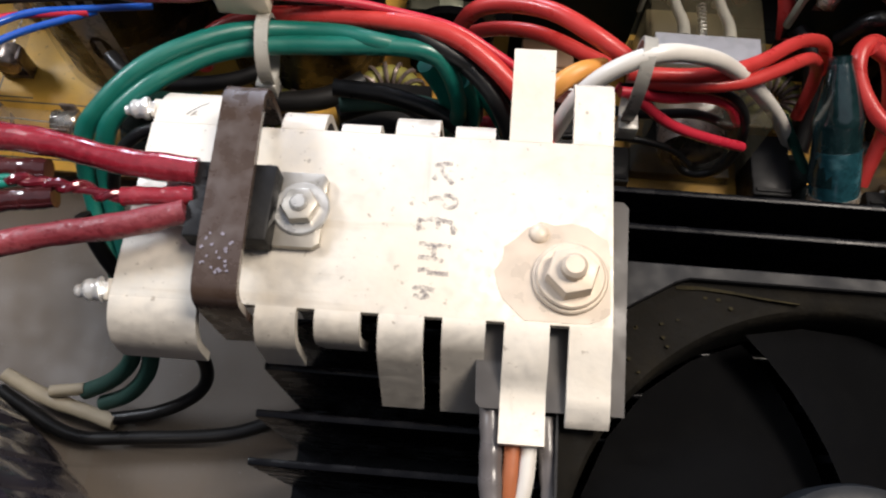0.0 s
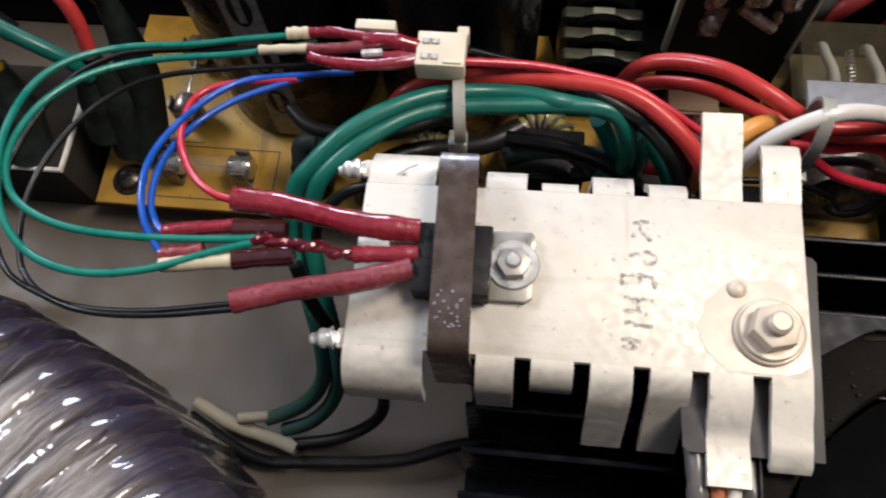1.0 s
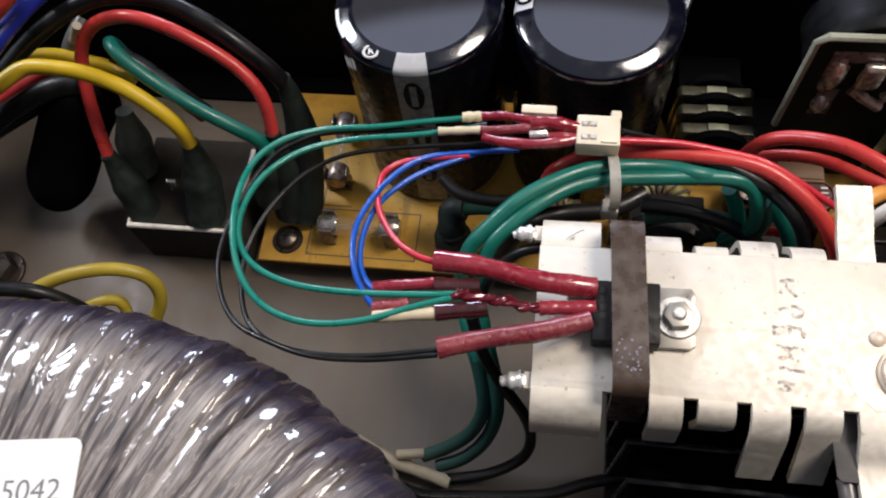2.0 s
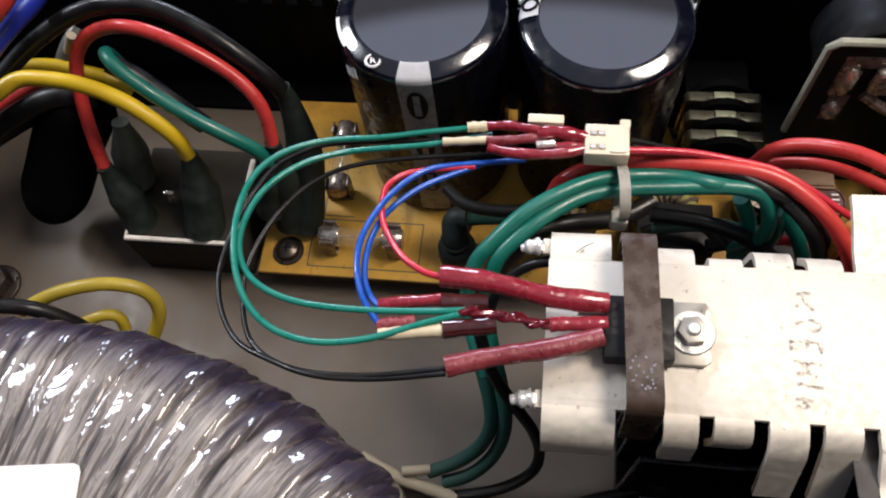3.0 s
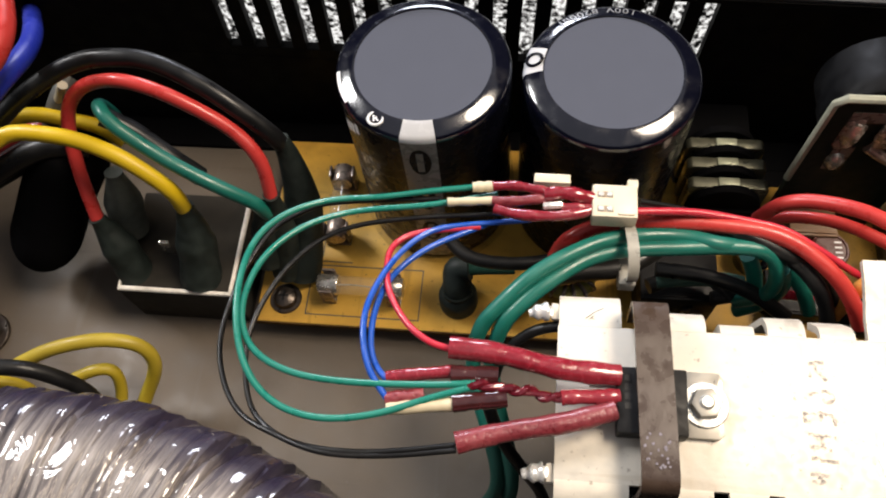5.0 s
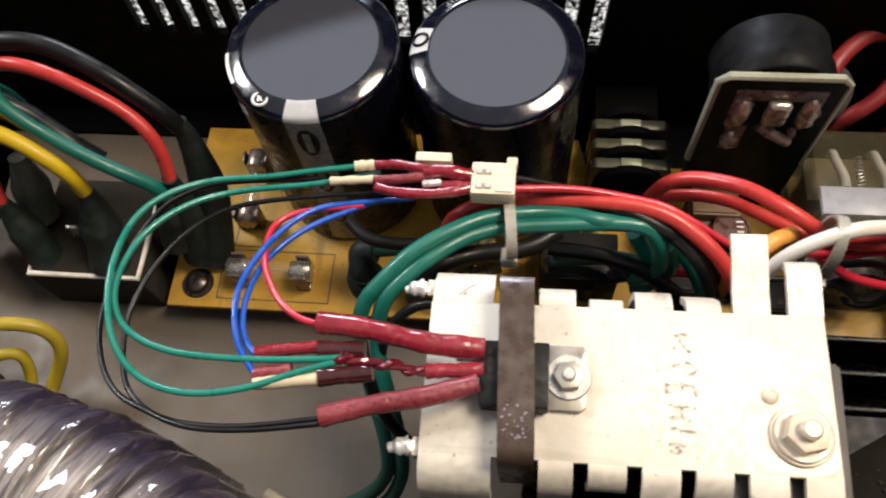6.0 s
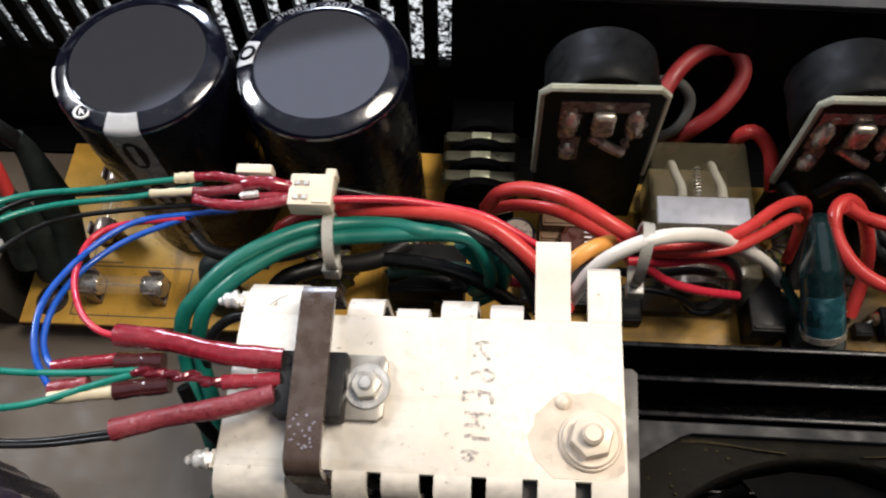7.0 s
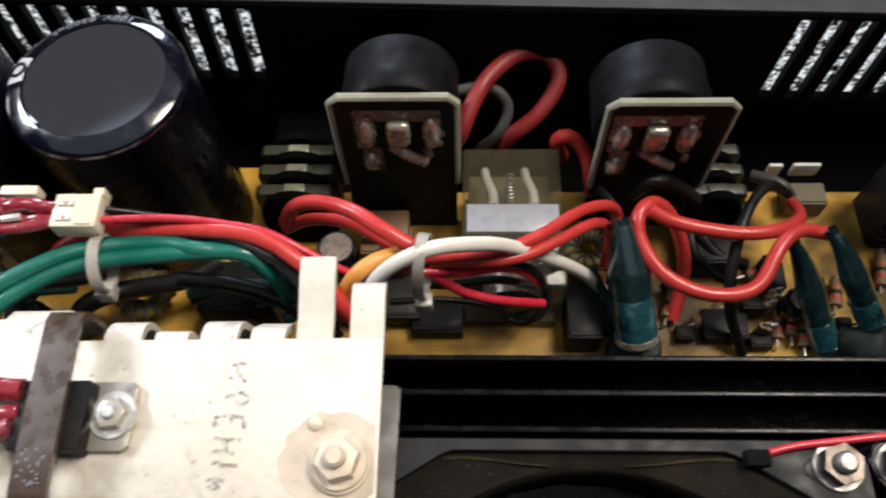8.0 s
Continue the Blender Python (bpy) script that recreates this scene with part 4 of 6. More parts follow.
# K, P, E, H and two worn marks, hand written down the plate
HANDWRITTEN = {
    "marker_letter_k": (((-10.2, 57.6), (-9.0, 58.0), (-7.8, 58.0)), ((-9.1, 57.6), (-9.6, 56.6), (-10.2, 55.5)), ((-9.3, 56.8), (-8.4, 56.0), (-7.6, 55.0))),
    "marker_letter_p": (((-10.6, 52.6), (-9.5, 52.9), (-8.6, 52.8)), ((-8.8, 53.2), (-7.7, 53.3), (-7.0, 52.6), (-7.1, 51.9), (-7.9, 51.5), (-8.7, 52.0))),
    "marker_letter_e": (((-11.8, 49.5), (-9.5, 49.8), (-7.2, 49.4)), ((-11.6, 49.6), (-11.5, 48.0)), ((-9.1, 49.5), (-9.0, 48.4)), ((-7.2, 49.4), (-7.0, 47.7))),
    "marker_letter_h": (((-11.3, 46.3), (-9.5, 46.2), (-7.2, 46.0)), ((-9.3, 46.2), (-9.3, 44.4)), ((-11.3, 44.4), (-9.5, 44.3), (-8.0, 44.0))),
    "marker_stroke": (((-11.2, 42.6), (-9.6, 42.8)), ((-10.1, 42.4), (-8.6, 42.3), (-7.2, 42.3)), ((-11.6, 40.2), (-10.3, 40.3), (-8.8, 40.0)), ((-11.4, 39.2), (-10.3, 39.0), (-9.4, 39.3)), ((-10.5, 39.9), (-9.8, 39.4))),
}
for nm, strokes in HANDWRITTEN.items():
    part(nm, join(*[pen_stroke(q, 0.8, 60.03 + 0.006 * i) for i, q in enumerate(strokes)]), INK, plate, "faded hand-written marker", TILT, False)
for q in (((-45.6, 63.6), (-44.0, 64.9), (-42.6, 65.6)), ((-45.0, 63.4), (-44.2, 64.2))):
    part("pencil_mark", pen_stroke(q, 0.16, 59.9), DARKINK, plate, "thin pencil mark", TILT, False)

single("insulating_sheet", slab([(-2.8, 27.0), (-2.2, 26.4), (15.4, 26.4), (16.2, 54.6), (15.5, 55.4), (-4, 56)], 56.4, 56.75, 0.05), MICA, "thin grey insulating sheet under the aluminium plate", "sheet", xf=TILT)

reg = thing("voltage_regulator", (-32, 49, 60), "black flat power regulator bolted to the aluminium plate", "regulator")
part("body", box(-40.8, -30.0, 43.6, 54.2, 60.6, 64.4, 0.35), EPOXY, reg, "black epoxy body", TILT)
tab = [(-31, 44.2), (-24.9, 44.2), (-24.0, 44.9), (-24.0, 47.2), (-24.5, 47.4), (-24.5, 51.6), (-24.0, 51.8), (-24.0, 54.0), (-24.6, 54.8), (-31, 54.8)]
part("tab", slab(tab, 60.05, 61.35, 0.12), ALUGREY, reg, "worn metal mounting tab", TILT)
for k in range(4):
    part("marking", box(-39.6, -38.4, 47.4 + 1.5 * k, 48.4 + 1.5 * k, 64.4, 64.42, 0), FANP, reg, "grey printed bar", TILT)
for y in (46.4, 49.0, 51.6):
    part("lead", box(-45, -40.6, y - 0.5, y + 0.5, 61.8, 62.4, 0.1, 1), STEEL, reg, "tinned lead", TILT)
part("washer", disc(3.75, 61.35, 61.8, (-26.9, 49.5)), STEEL, reg, "flat steel washer", TILT)
part("nut", ngon(6, 2.55, 61.8, 63.3, (-26.9, 49.5), 0.12, 0.45), ALUGREY, reg, "steel hex nut", TILT)
part("screw_end", disc(1.2, 63.2, 63.8, (-26.9, 49.5), 24, 0.35), STEEL, reg, "", TILT)
strap = thing("clamp_strap", (-35, 50, 66), "brown painted metal strap clamping the regulator", "clamp")
sline = [(64.3, 57), (64.6, 60), (64.6, 63.6), (64.1, 64.9), (63.0, 65.5), (58, 65.6), (50, 65.6), (42, 65.55), (37.6, 65.45), (36.6, 65.1), (36.0, 64.4), (35.7, 63), (35.5, 58), (35.3, 50)]
part("strap", ribbon(-38.4, -32.8, sline, 1.0, -0.035), STRAP, strap, "", TILT)
rs = random.Random(8)
for _ in range(22):
    x, y = rs.uniform(-37.0, -33.2), rs.uniform(38.2, 43.5)
    part("scuff", slab([(x + rs.uniform(0.1, 0.3) * math.cos(a), y + rs.uniform(0.1, 0.34) * math.sin(a)) for a in [math.tau * i / 6 for i in range(6)]], 66.45, 66.62), SCUFF, strap, "pale paint scuff", TILT)
bolt = thing("bolt", (9.3, 43, 60), "lacquered hex nut and bolt through the aluminium plate", "bolt")
part("washer", disc(4.75, 60.08, 60.8, (8.1, 42.7)), BOLT, bolt, "", TILT)
part("lock_washer", disc(4.3, 60.8, 61.5, (8.1, 42.7)), BOLT, bolt, "", TILT)
part("nut", ngon(6, 3.35, 61.5, 64.0, (8.1, 42.6), 0.25, 0.5), BOLT, bolt, "", TILT)
part("stud", disc(1.6, 63.8, 65.7, (8.1, 42.6), 24, 0.45), BOLT, bolt, "", TILT)

# ---- plug on the thin wires ----
plug = thing("wire_connector", (-41, 88, 55), "cream nylon two-way wire connector above the capacitors", "connector")
housing = part("housing", box(-45.6, -37.4, 83.8, 90.6, 53.4, 57.6, 0.4), NYLON, plug, "cream nylon housing")
part("latch", box(-39.2, -37.2, 90.3, 92, 54, 57.4, 0.3), NYLON, housing)
# Tan blocks paint the shade inside the connector's slots.
for y in (85.4, 88.4):
    slot = part("slot", box(-44.8, -41.8, y - 0.7, y + 0.7, 57.3, 57.64, 0.1, 1), SLOT, housing, "contact slot with its shade painted tan")
    for dx in (-44.6, -43.0):
        part("contact", box(dx, dx + 1.1, y - 0.5, y + 0.5, 57.5, 57.9, 0.15, 1), SOLDER, housing, "bright contact")
part("rib", box(-41.0, -38.0, 84.2, 84.8, 57.5, 57.9, 0.15, 1), NYLON, housing)
half = thing("wire_connector", (-53, 90, 55), "cream nylon socket half with red sleeved contacts", "connector")
part("housing", box(-56.4, -49.6, 90.6, 92.6, 54, 57.2, 0.3), NYLON, half, "cream nylon housing")
part("contact", box(-54, -50, 87.8, 89.4, 55.6, 56.8, 0.2), SOLDER, half, "soldered contact")
for pts, r, m, nm in (
    ([(-54.3, 88, 57), (-51.2, 88.4, 57.4), (-48.1, 88.1, 57.2), (-45.2, 88.1, 56.2)], 1.35, SHRINK, "sleeve"),
    ([(-63.4, 85.1, 56), (-58.9, 83.9, 56.4), (-52.9, 83.8, 56.6), (-48.7, 84.6, 56.4), (-44.8, 86.1, 56)], 1.05, SHRINK, "sleeve"),
    ([(-64.2, 89.5, 56.6), (-59.7, 89.6, 57), (-56.3, 89, 57.2), (-53.5, 88.6, 57)], 0.95, SHRINK, "sleeve"),
    ([(-63.9, 86.7, 56), (-59.9, 86.6, 56.4), (-56.6, 87.1, 56.6), (-53.6, 87.6, 56.6)], 1, SHRINK2, "sleeve"),
    ([(-51.1, 85.9, 56.2), (-47.8, 86.1, 56.4), (-44.8, 86, 56)], 0.9, SHRINK, "sleeve"),
    ([(-67.8, 89.1, 56.6), (-66.1, 89.3, 56.6), (-63.9, 89.5, 56.6)], 1.05, CREAM, "ferrule"),
    ([(-72.3, 86.2, 55.6), (-67.8, 86.5, 55.8), (-63.6, 86.8, 56)], 0.85, CREAM, "ferrule"),
):
    part(nm, tube(pts, r, 12, 6, lambda u: 1 + 0.08 * math.sin(14 * u + r * 9)), m, half, "dark red sleeve" if nm == "sleeve" else "cream sleeve end")
part("solder_glint", tube([(-54.4, 85.6, 57), (-53, 85.7, 57.2), (-51.2, 86.1, 57)], 0.7, 8, 4), SOLDER, half, "bare soldered joint")

# ---- zip ties ----
def tie(x, y, z, ry, rz, yaw, label):
    ob = thing("zip_tie", (x, y, z), label, "cable tie", "cable ties")
    bm = bmesh.new()
    rows = []
    c, s = math.cos(radians(yaw)), math.sin(radians(yaw))
    n = 64
    for i in range(n):
        a = math.tau * i / n
        k = 1 + 0.22 * (i % 2)
        ring = []
        for r, w in ((0, -1.0), (0, 1.0), (0.55 * k, 1.0), (0.55 * k, -1.0)):
            u, v = (ry + r) * math.cos(a), (rz + r) * math.sin(a)
            ring.append(bm.verts.new((x + c * w - s * u, y + s * w + c * u, z + v)))
        rows.append(ring)
    for i in range(n):
        p, q = rows[i], rows[(i + 1) % n]
        for j in range(4):
            bm.faces.new((p[j], p[(j + 1) % 4], q[(j + 1) % 4], q[j]))
    part("band", bm, TIE, ob)
    part("lock_head", box(x - 1.6, x + 1.6, y - ry * 0.8 - 1.6, y - ry * 0.8 + 1.4, z - rz - 1.2, z - rz + 2.2, 0.4), TIE, ob)
    return ob


tie(-38.0, 80.3, 50.2, 4.9, 4.4, 6, "translucent nylon cable tie round green and red wires")
tie(19.9, 80.5, 48.5, 4.6, 8.0, -8, "translucent nylon cable tie round a mixed wire bundle")

# ---- sockets on the rear panel ----
def socket(x0, x1, top, cx, label):
    ob = thing("panel_socket", (cx, 112, top - 18), label, "socket", "panel sockets")
    w = x1 - x0
    pts = [(x0, 7), (x1, 7), (x1, top - 1.6), (x1 - 1.6, top), (x0 + 1.6, top), (x0, top - 1.6)]
    m = Matrix(((1, 0, 0, 0), (0, 0, 1, 0), (0, 1, 0, 0), (0, 0, 0, 1)))
    part("board", slab(pts, 112, 113.5), PCBGREEN, ob, "dark green solder board", m)
    part("board_edge", tube([(x0, 112.75, top - 30), (x0, 112.75, top - 1.6), (x0 + 1.6, 112.75, top), (x1 - 1.6, 112.75, top), (x1, 112.75, top - 1.6), (x1, 112.75, top - 30)], 0.9, 8, 1, None, False), PCBEDGE, ob, "pale cut board edge")
    body = Matrix.Translation((cx, 0, top - 10.1)) @ Matrix.Rotation(radians(-90), 4, "X")
    part("barrel", lathe([(0, 114), (12.0, 114), (12.3, 114.4), (12.3, 120), (12.0, 120.4), (12.0, 126.6), (11.5, 127.4), (0, 127.6)], 64), BLADE2, ob, "black plastic barrel", body)
    part("pad", join(box(cx - 9, cx + 8.5, 111.85, 112, top - 6.5, top - 3.2, 0), box(cx - 9, cx - 5.5, 111.85, 112, top - 15, top - 6.6, 0), box(cx + 5, cx + 8.5, 111.85, 112, top - 12, top - 6.6, 0)), COPPER, ob, "tarnished copper track")
    part("pad", box(cx - 8, cx - 4, 111.8, 112, top - 24, top - 15.2, 0), COPPER, ob, "tarnished copper track")
    part("terminal", box(cx - 2.4, cx + 2.4, 109.6, 112, top - 12.8, top - 5.6, 1.1, 3), TINNED, ob, "large soldered terminal")
    for dx, dz, tall in ((-6.6, -10.5, 2.3), (6.6, -10.5, 2.5), (-6.4, -20.5, 1.5)):
        part("solder_joint", lathe([(2.0, 0), (1.8, 0.9), (0.9, 1.8), (0, 2.1)], 14), TINNED, ob, "", Matrix.Translation((cx + dx, 112, top + dz)) @ Matrix.Diagonal((1, 1, tall, 1)) @ Matrix.Rotation(radians(90), 4, "X"))
    part("lead_stub", tube([(cx - 2, 111.6, top - 14.5), (cx + 1.5, 110.6, top - 16.4), (cx + 5.2, 110.8, top - 19.2)], 1.2, 10), TARNISH, ob, "dusty tinned lead")
    rk = random.Random(int(cx))
    for dx in (-6.8, 6.8):
        for q in range(7):
            u = dx + rk.uniform(-1.6, 1.6)
            v = top - 4.5 - rk.uniform(0, 14)
            part("flux_drop", lathe([(1.0, 0), (0.8, 0.4), (0, 0.7)], 8), COPPER if q % 2 else TARNISH, ob, "brown flux drop", Matrix.Translation((cx + u, 112, v)) @ Matrix.Diagonal((1, 1, rk.uniform(1, 1.9), 1)) @ Matrix.Rotation(radians(90), 4, "X"))
    return ob


socket(1.3, 25.8, 56.3, 14.2, "black round panel socket on a small upright board")
socket(55.9, 80.3, 54.4, 66, "black round panel socket on a small upright green board")


def jack(x0, x1, metal, label):
    ob = thing("phone_jack", ((x0 + x1) / 2, 117, 7), label, "jack", "phone jacks")
    mid, half_w = (x0 + x1) / 2, (x1 - x0) / 2
    part("body", box(x0 + 1, x1 - 1, 107, 138, 7, 19, 0.6), BLACKD, ob, "black plastic body")
    for k in range(4):
        y = 108.0 + 5.4 * k
        flange = [(x0 + 0.4, 8)] + [(mid - half_w * 0.96 * math.cos(math.pi * i / 14), 17.5 + 9.4 * math.sin(math.pi * i / 14)) for i in range(15)] + [(x1 - 0.4, 8)]
        stand = Matrix(((1, 0, 0, 0), (0, 0, 1, 0), (0, 1, 0, 0), (0, 0, 0, 1)))
        part("flange", slab(flange, y, y + 2.0, 0.2), BLACKD, ob, "rounded black flange", stand)
        if k == 3:
            break
        strap_line = slab([(x0 - 0.4, 10), (x0 - 0.4, 23.6), (x0 + 0.6, 24.8), (x1 - 0.6, 24.8), (x1 + 0.4, 23.6), (x1 + 0.4, 10)], y + 2.2, y + 5.0, 0.35)
        spring = part("contact_spring", strap_line, metal, ob, "dull spring contact", stand)
        # Small block in paler metal paints the highlight on the khaki contacts.
        part("pinch", box(mid - 2.4, mid + 2.4, y + 2.4, y + 4.8, 24.6, 25.3, 0.3), KHAKIPALE if metal is CONTACT else metal, spring, "raised spot for the contact highlight")
    return ob


jack(-20, -2.5, CONTACT, "black phone jack with khaki spring contacts")
jack(78, 91, DARKCONTACT, "black phone jack with dull spring contacts")

# ---- relay ----
KHAKIDARK = mat("olive_brown_plastic", (0.16, 0.125, 0.06), 0.5, 0, 0.25, 300, 0.1)
relay = thing("relay", (38, 100, 7), "clear-cased relay with white contacts inside", "relay")
part("case", box(27, 48.6, 84.6, 118.4, 7.5, 31, 0.7), GLASS, relay, "scratched clear plastic case")
part("base", box(27.6, 48, 85.2, 117.8, 7.1, 10, 0.3), EPOXY, relay)
part("coil", lathe([(6.4, -9), (6.4, 9)], 24), COPPER, relay, "copper coil", Matrix.Translation((38, 96, 17)) @ Matrix.Rotation(radians(90), 4, "X"))
# Pale slab under the case top paints the window's reflection.
part("reflection_slab", box(28.0, 47.8, 97.6, 104.4, 29.0, 30.3, 0.2), RELAYREFLECT, relay, "pale lavender slab painted as the window reflection")
for x in (32.2, 41.0):
    part("contact_arm", tube([(x, 114.6, 27), (x - 0.2, 113.2, 29.4), (x + 0.2, 110.6, 29.8), (x + 1.4, 107.6, 29.4), (x + 1.5, 104.6, 29.2)], 1.05, 10, 6, lambda u: 0.85 + 0.3 * u), WHITECER, relay, "white contact arm")
part("yoke", box(28.6, 47, 106, 117.4, 10, 21, 0.4), KHAKIDARK, relay, "olive brown yoke")
part("spring", tube([(37.6 + 0.8 * math.cos(a * 1.6), 113 - a * 0.22, 28.4 + 0.8 * math.sin(a * 1.6)) for a in range(34)], 0.2, 5, 2), STEEL, relay, "small coil spring")

# ---- bridge rectifier and boots ----
RIMPALE = mat("pale_rim_highlight", (0.78, 0.74, 0.68), 0.7, 0, 0.3, 500, 0.2)
bridge = thing("bridge_rectifier", (-139.5, 92, 0), "square black bridge rectifier with pale rim", "rectifier")
part("body", box(-153.8, -125.2, 78.8, 106, 0, 16.4, 0.5), DUSTBLACK, bridge)
# Pale tube paints the highlight along the rectifier's top edge.
rim = [(-153.2, 85, 17), (-153.2, 79.4, 17), (-125.8, 79.4, 17), (-125.8, 103, 17)]
part("rim", tube(rim, 0.7, 8, 1, None, False), RIMPALE, bridge, "pale rim painted as the edge highlight")


def boot(points, r, material, label):
    """A flattened heat-shrink boot that narrows to a collar round its wire."""
    ob = thing("shrink_boot", points[0], label, "wire boot", "wire boots")

    def girth(u):
        return 1.06 - 0.10 * u + 0.03 * math.sin(15 * u) if u < 0.55 else 1.02 - 1.28 * (u - 0.55)

    sleeve = part("sleeve", tube(points, r, 18, 8, girth), material, ob)
    a, b = Vector(points[-2]), Vector(points[-1])
    d = (b - a).normalized()
    part("collar", tube([b - d * 1.2, b + d * 0.1, b + d * 0.9], r * 0.47, 16, 4), material, sleeve)
    return ob


boot([(-150.7, 84.1, 15), (-152, 87, 23), (-153.6, 89.1, 28), (-154.3, 90, 31.5)], 4, BOOT, "dark shrink boot over a rectifier spade terminal")
boot([(-153.6, 94.2, 19), (-152.1, 97.3, 28), (-151.2, 99.5, 36)], 4.3, BOOTPALE, "dusty pale grey-green boot behind the red wire")
tongue = thing("spade_terminal", (-141.7, 89.4, 16.4), "bare bright spade terminal on the rectifier", "terminal")
part("blade", box(-143.7, -141.1, 89, 89.9, 16.4, 23, 0.2), NICKEL, tongue)
boot([(-133.8, 82.9, 16), (-133.1, 86.5, 22), (-132.7, 90, 30), (-132.5, 91.7, 36)], 4.5, BOOT, "dark shrink boot over a rectifier spade terminal")
boot([(-118.4, 89.5, 16), (-117.1, 91.8, 24), (-116, 92.7, 31), (-115.6, 93.1, 36)], 3.5, BOOT, "dark shrink boot on the edge of the rectifier")
boot([(-111.9, 89.7, 8), (-109.7, 96.6, 20), (-109, 100.7, 32), (-110.4, 104.5, 40), (-111.1, 105.2, 44)], 4.3, BOOT, "thick dark boot on the black supply wire")
boot([(-114.9, 89.4, 10), (-114.1, 92.7, 21), (-113.6, 94.3, 31), (-112.9, 94.8, 38)], 3.8, BOOT, "dark boot beside the rectifier terminals")
boot([(63.6, 80.7, 20), (62.6, 85.7, 25), (60.9, 91.9, 31), (59.7, 97.1, 35)], 4.3, TEAL, "glossy teal shrink boot over a spade terminal")
cover = thing("pale_teal_cover", (64.2, 79.2, 18), "clear teal plastic cover over a spade terminal", "wire boot", "wire boots")
part("sleeve", tube([(64.3, 79.0, 18.4), (63.9, 80.4, 20), (63.3, 82.6, 22.5), (62.7, 85.0, 25)], 4.55, 20, 6, lambda u: 1.0 - 0.06 * u), TEALPALE, cover)
part("lip", tube([(64.5, 78.4, 17.6), (64.3, 79.0, 18.4), (64.2, 79.3, 18.8)], 4.7, 20, 4), TINNED, cover, "bright metal lip")
rubber = thing("rubber_base", (65.0, 78.4, 7), "black rubber base standing on the circuit board", "wire boot", "wire boots")
part("barrel", lathe([(0, 7), (5.6, 7), (5.7, 8), (5.5, 12), (5.2, 15.4), (4.7, 16.2), (0, 16.4)], 32, (65.0, 78.4, 0), lambda a, j: (0.12 * math.sin(5 * a + j), 0)), BOOT, rubber)
part("ring", lathe([(5.5, 11.4), (5.85, 11.8), (5.85, 12.6), (5.4, 13)], 32, (65.0, 78.4, 0)), BOOT, rubber)
boot([(107.9, 80.1, 10), (103.2, 86.2, 18), (100.1, 91.5, 24), (96.2, 95.1, 30)], 2.9, TEAL, "glossy teal shrink boot on the circuit board")
boot([(116.1, 83.1, 16), (110.3, 88.8, 24), (105.8, 93.8, 30), (103.5, 96.5, 32)], 2.9, TEAL, "glossy teal shrink boot at the wire end")
# Short pale sleeves paint the bright highlights on these boots' lower ends.
for near, far in (((108.1, 79.8, 9.6), (105.0, 83.9, 15)), ((116.3, 82.9, 15.8), (112.6, 86.5, 20.6))):
    tip = thing("pale_teal_cover", near, "small pale teal sleeve painting the highlight on a boot end", "wire boot", "wire boots")
    part("sleeve", tube([near, Vector(near).lerp(Vector(far), 0.5), far], 3.15, 18, 5), TEALPALE, tip)
    part("lip", tube([near, Vector(near).lerp(Vector(far), 0.06), Vector(near).lerp(Vector(far), 0.12)], 3.3, 18, 2), TEAL, tip)
boot([(62.0, 86.7, 10), (58.2, 86.7, 10), (51.9, 87.1, 9)], 4.2, BOOT, "black boot lying on the circuit board")
boot([(120.4, 77.5, 10), (111.9, 80.7, 12), (110.9, 82.0, 12)], 6.0, BOOT, "black round part at the board edge")

# ---- wires and sleeves ----
wire("red_shrink_tube", 1.85, SHRINK, [(-69.0, 56.1, 60.9), (-60.9, 55.6, 60.9), (-51.5, 54.0, 60.4), (-45.9, 53.8, 59.9), (-41.1, 53.8, 59.4)])
wire("red_shrink_tube", 1.7, SHRINK2, [(-66.8, 40.9, 58.9), (-58.3, 43.5, 58.9), (-50.2, 45.3, 58.9), (-41.7, 48.1, 58.9)])
twisted([(-65.3, 50.4, 59.9), (-62.4, 50.0, 60.1), (-60.1, 50.4, 59.7), (-57.8, 49.8, 59.9), (-55.0, 49.9, 59.3), (-52.2, 49.4, 59.3), (-49.4, 49.7, 58.9)], 0.62, 0.6, 3.2, LEADRED, "dark red lacquered twisted bare leads of the regulator")
wire("red_shrink_tube", 1.25, SHRINK, [(-50.4, 49.5, 58.9), (-47.6, 49.9, 58.9), (-44.4, 50.1, 58.9), (-41.0, 50.5, 58.9)])
wire("thin_green_wire", 0.6, GREEN, [(-67.0, 90.5, 54.4167), (-76.3, 89.0, 54.4167), (-85.0, 87.3, 54.4167), (-95.7, 85.0, 55.9), (-102.9, 79.4, 58.9), (-106.3, 72.0, 60.9), (-106.0, 61.2, 62.9), (-102.9, 51.1, 62.9), (-97.5, 45.0, 61.9), (-89.7, 42.8, 60.9), (-80.6, 44.2, 59.9), (-71.6, 47.6, 59.9), (-64.3, 50.1, 59.9)])
wire("thin_green_wire", 0.6, GREEN, [(-63.1, 89.1, 54.4167), (-76.0, 86.0, 54.4167), (-90.0, 83.6, 54.9), (-98.5, 78.2, 57.9), (-104.1, 70.4, 59.9), (-105.2, 60.6, 61.9), (-102.2, 53.5, 61.9), (-94.8, 49.9, 60.9), (-84.2, 49.3, 59.9), (-71.8, 49.8, 59.9), (-64.4, 50.6, 59.9)])
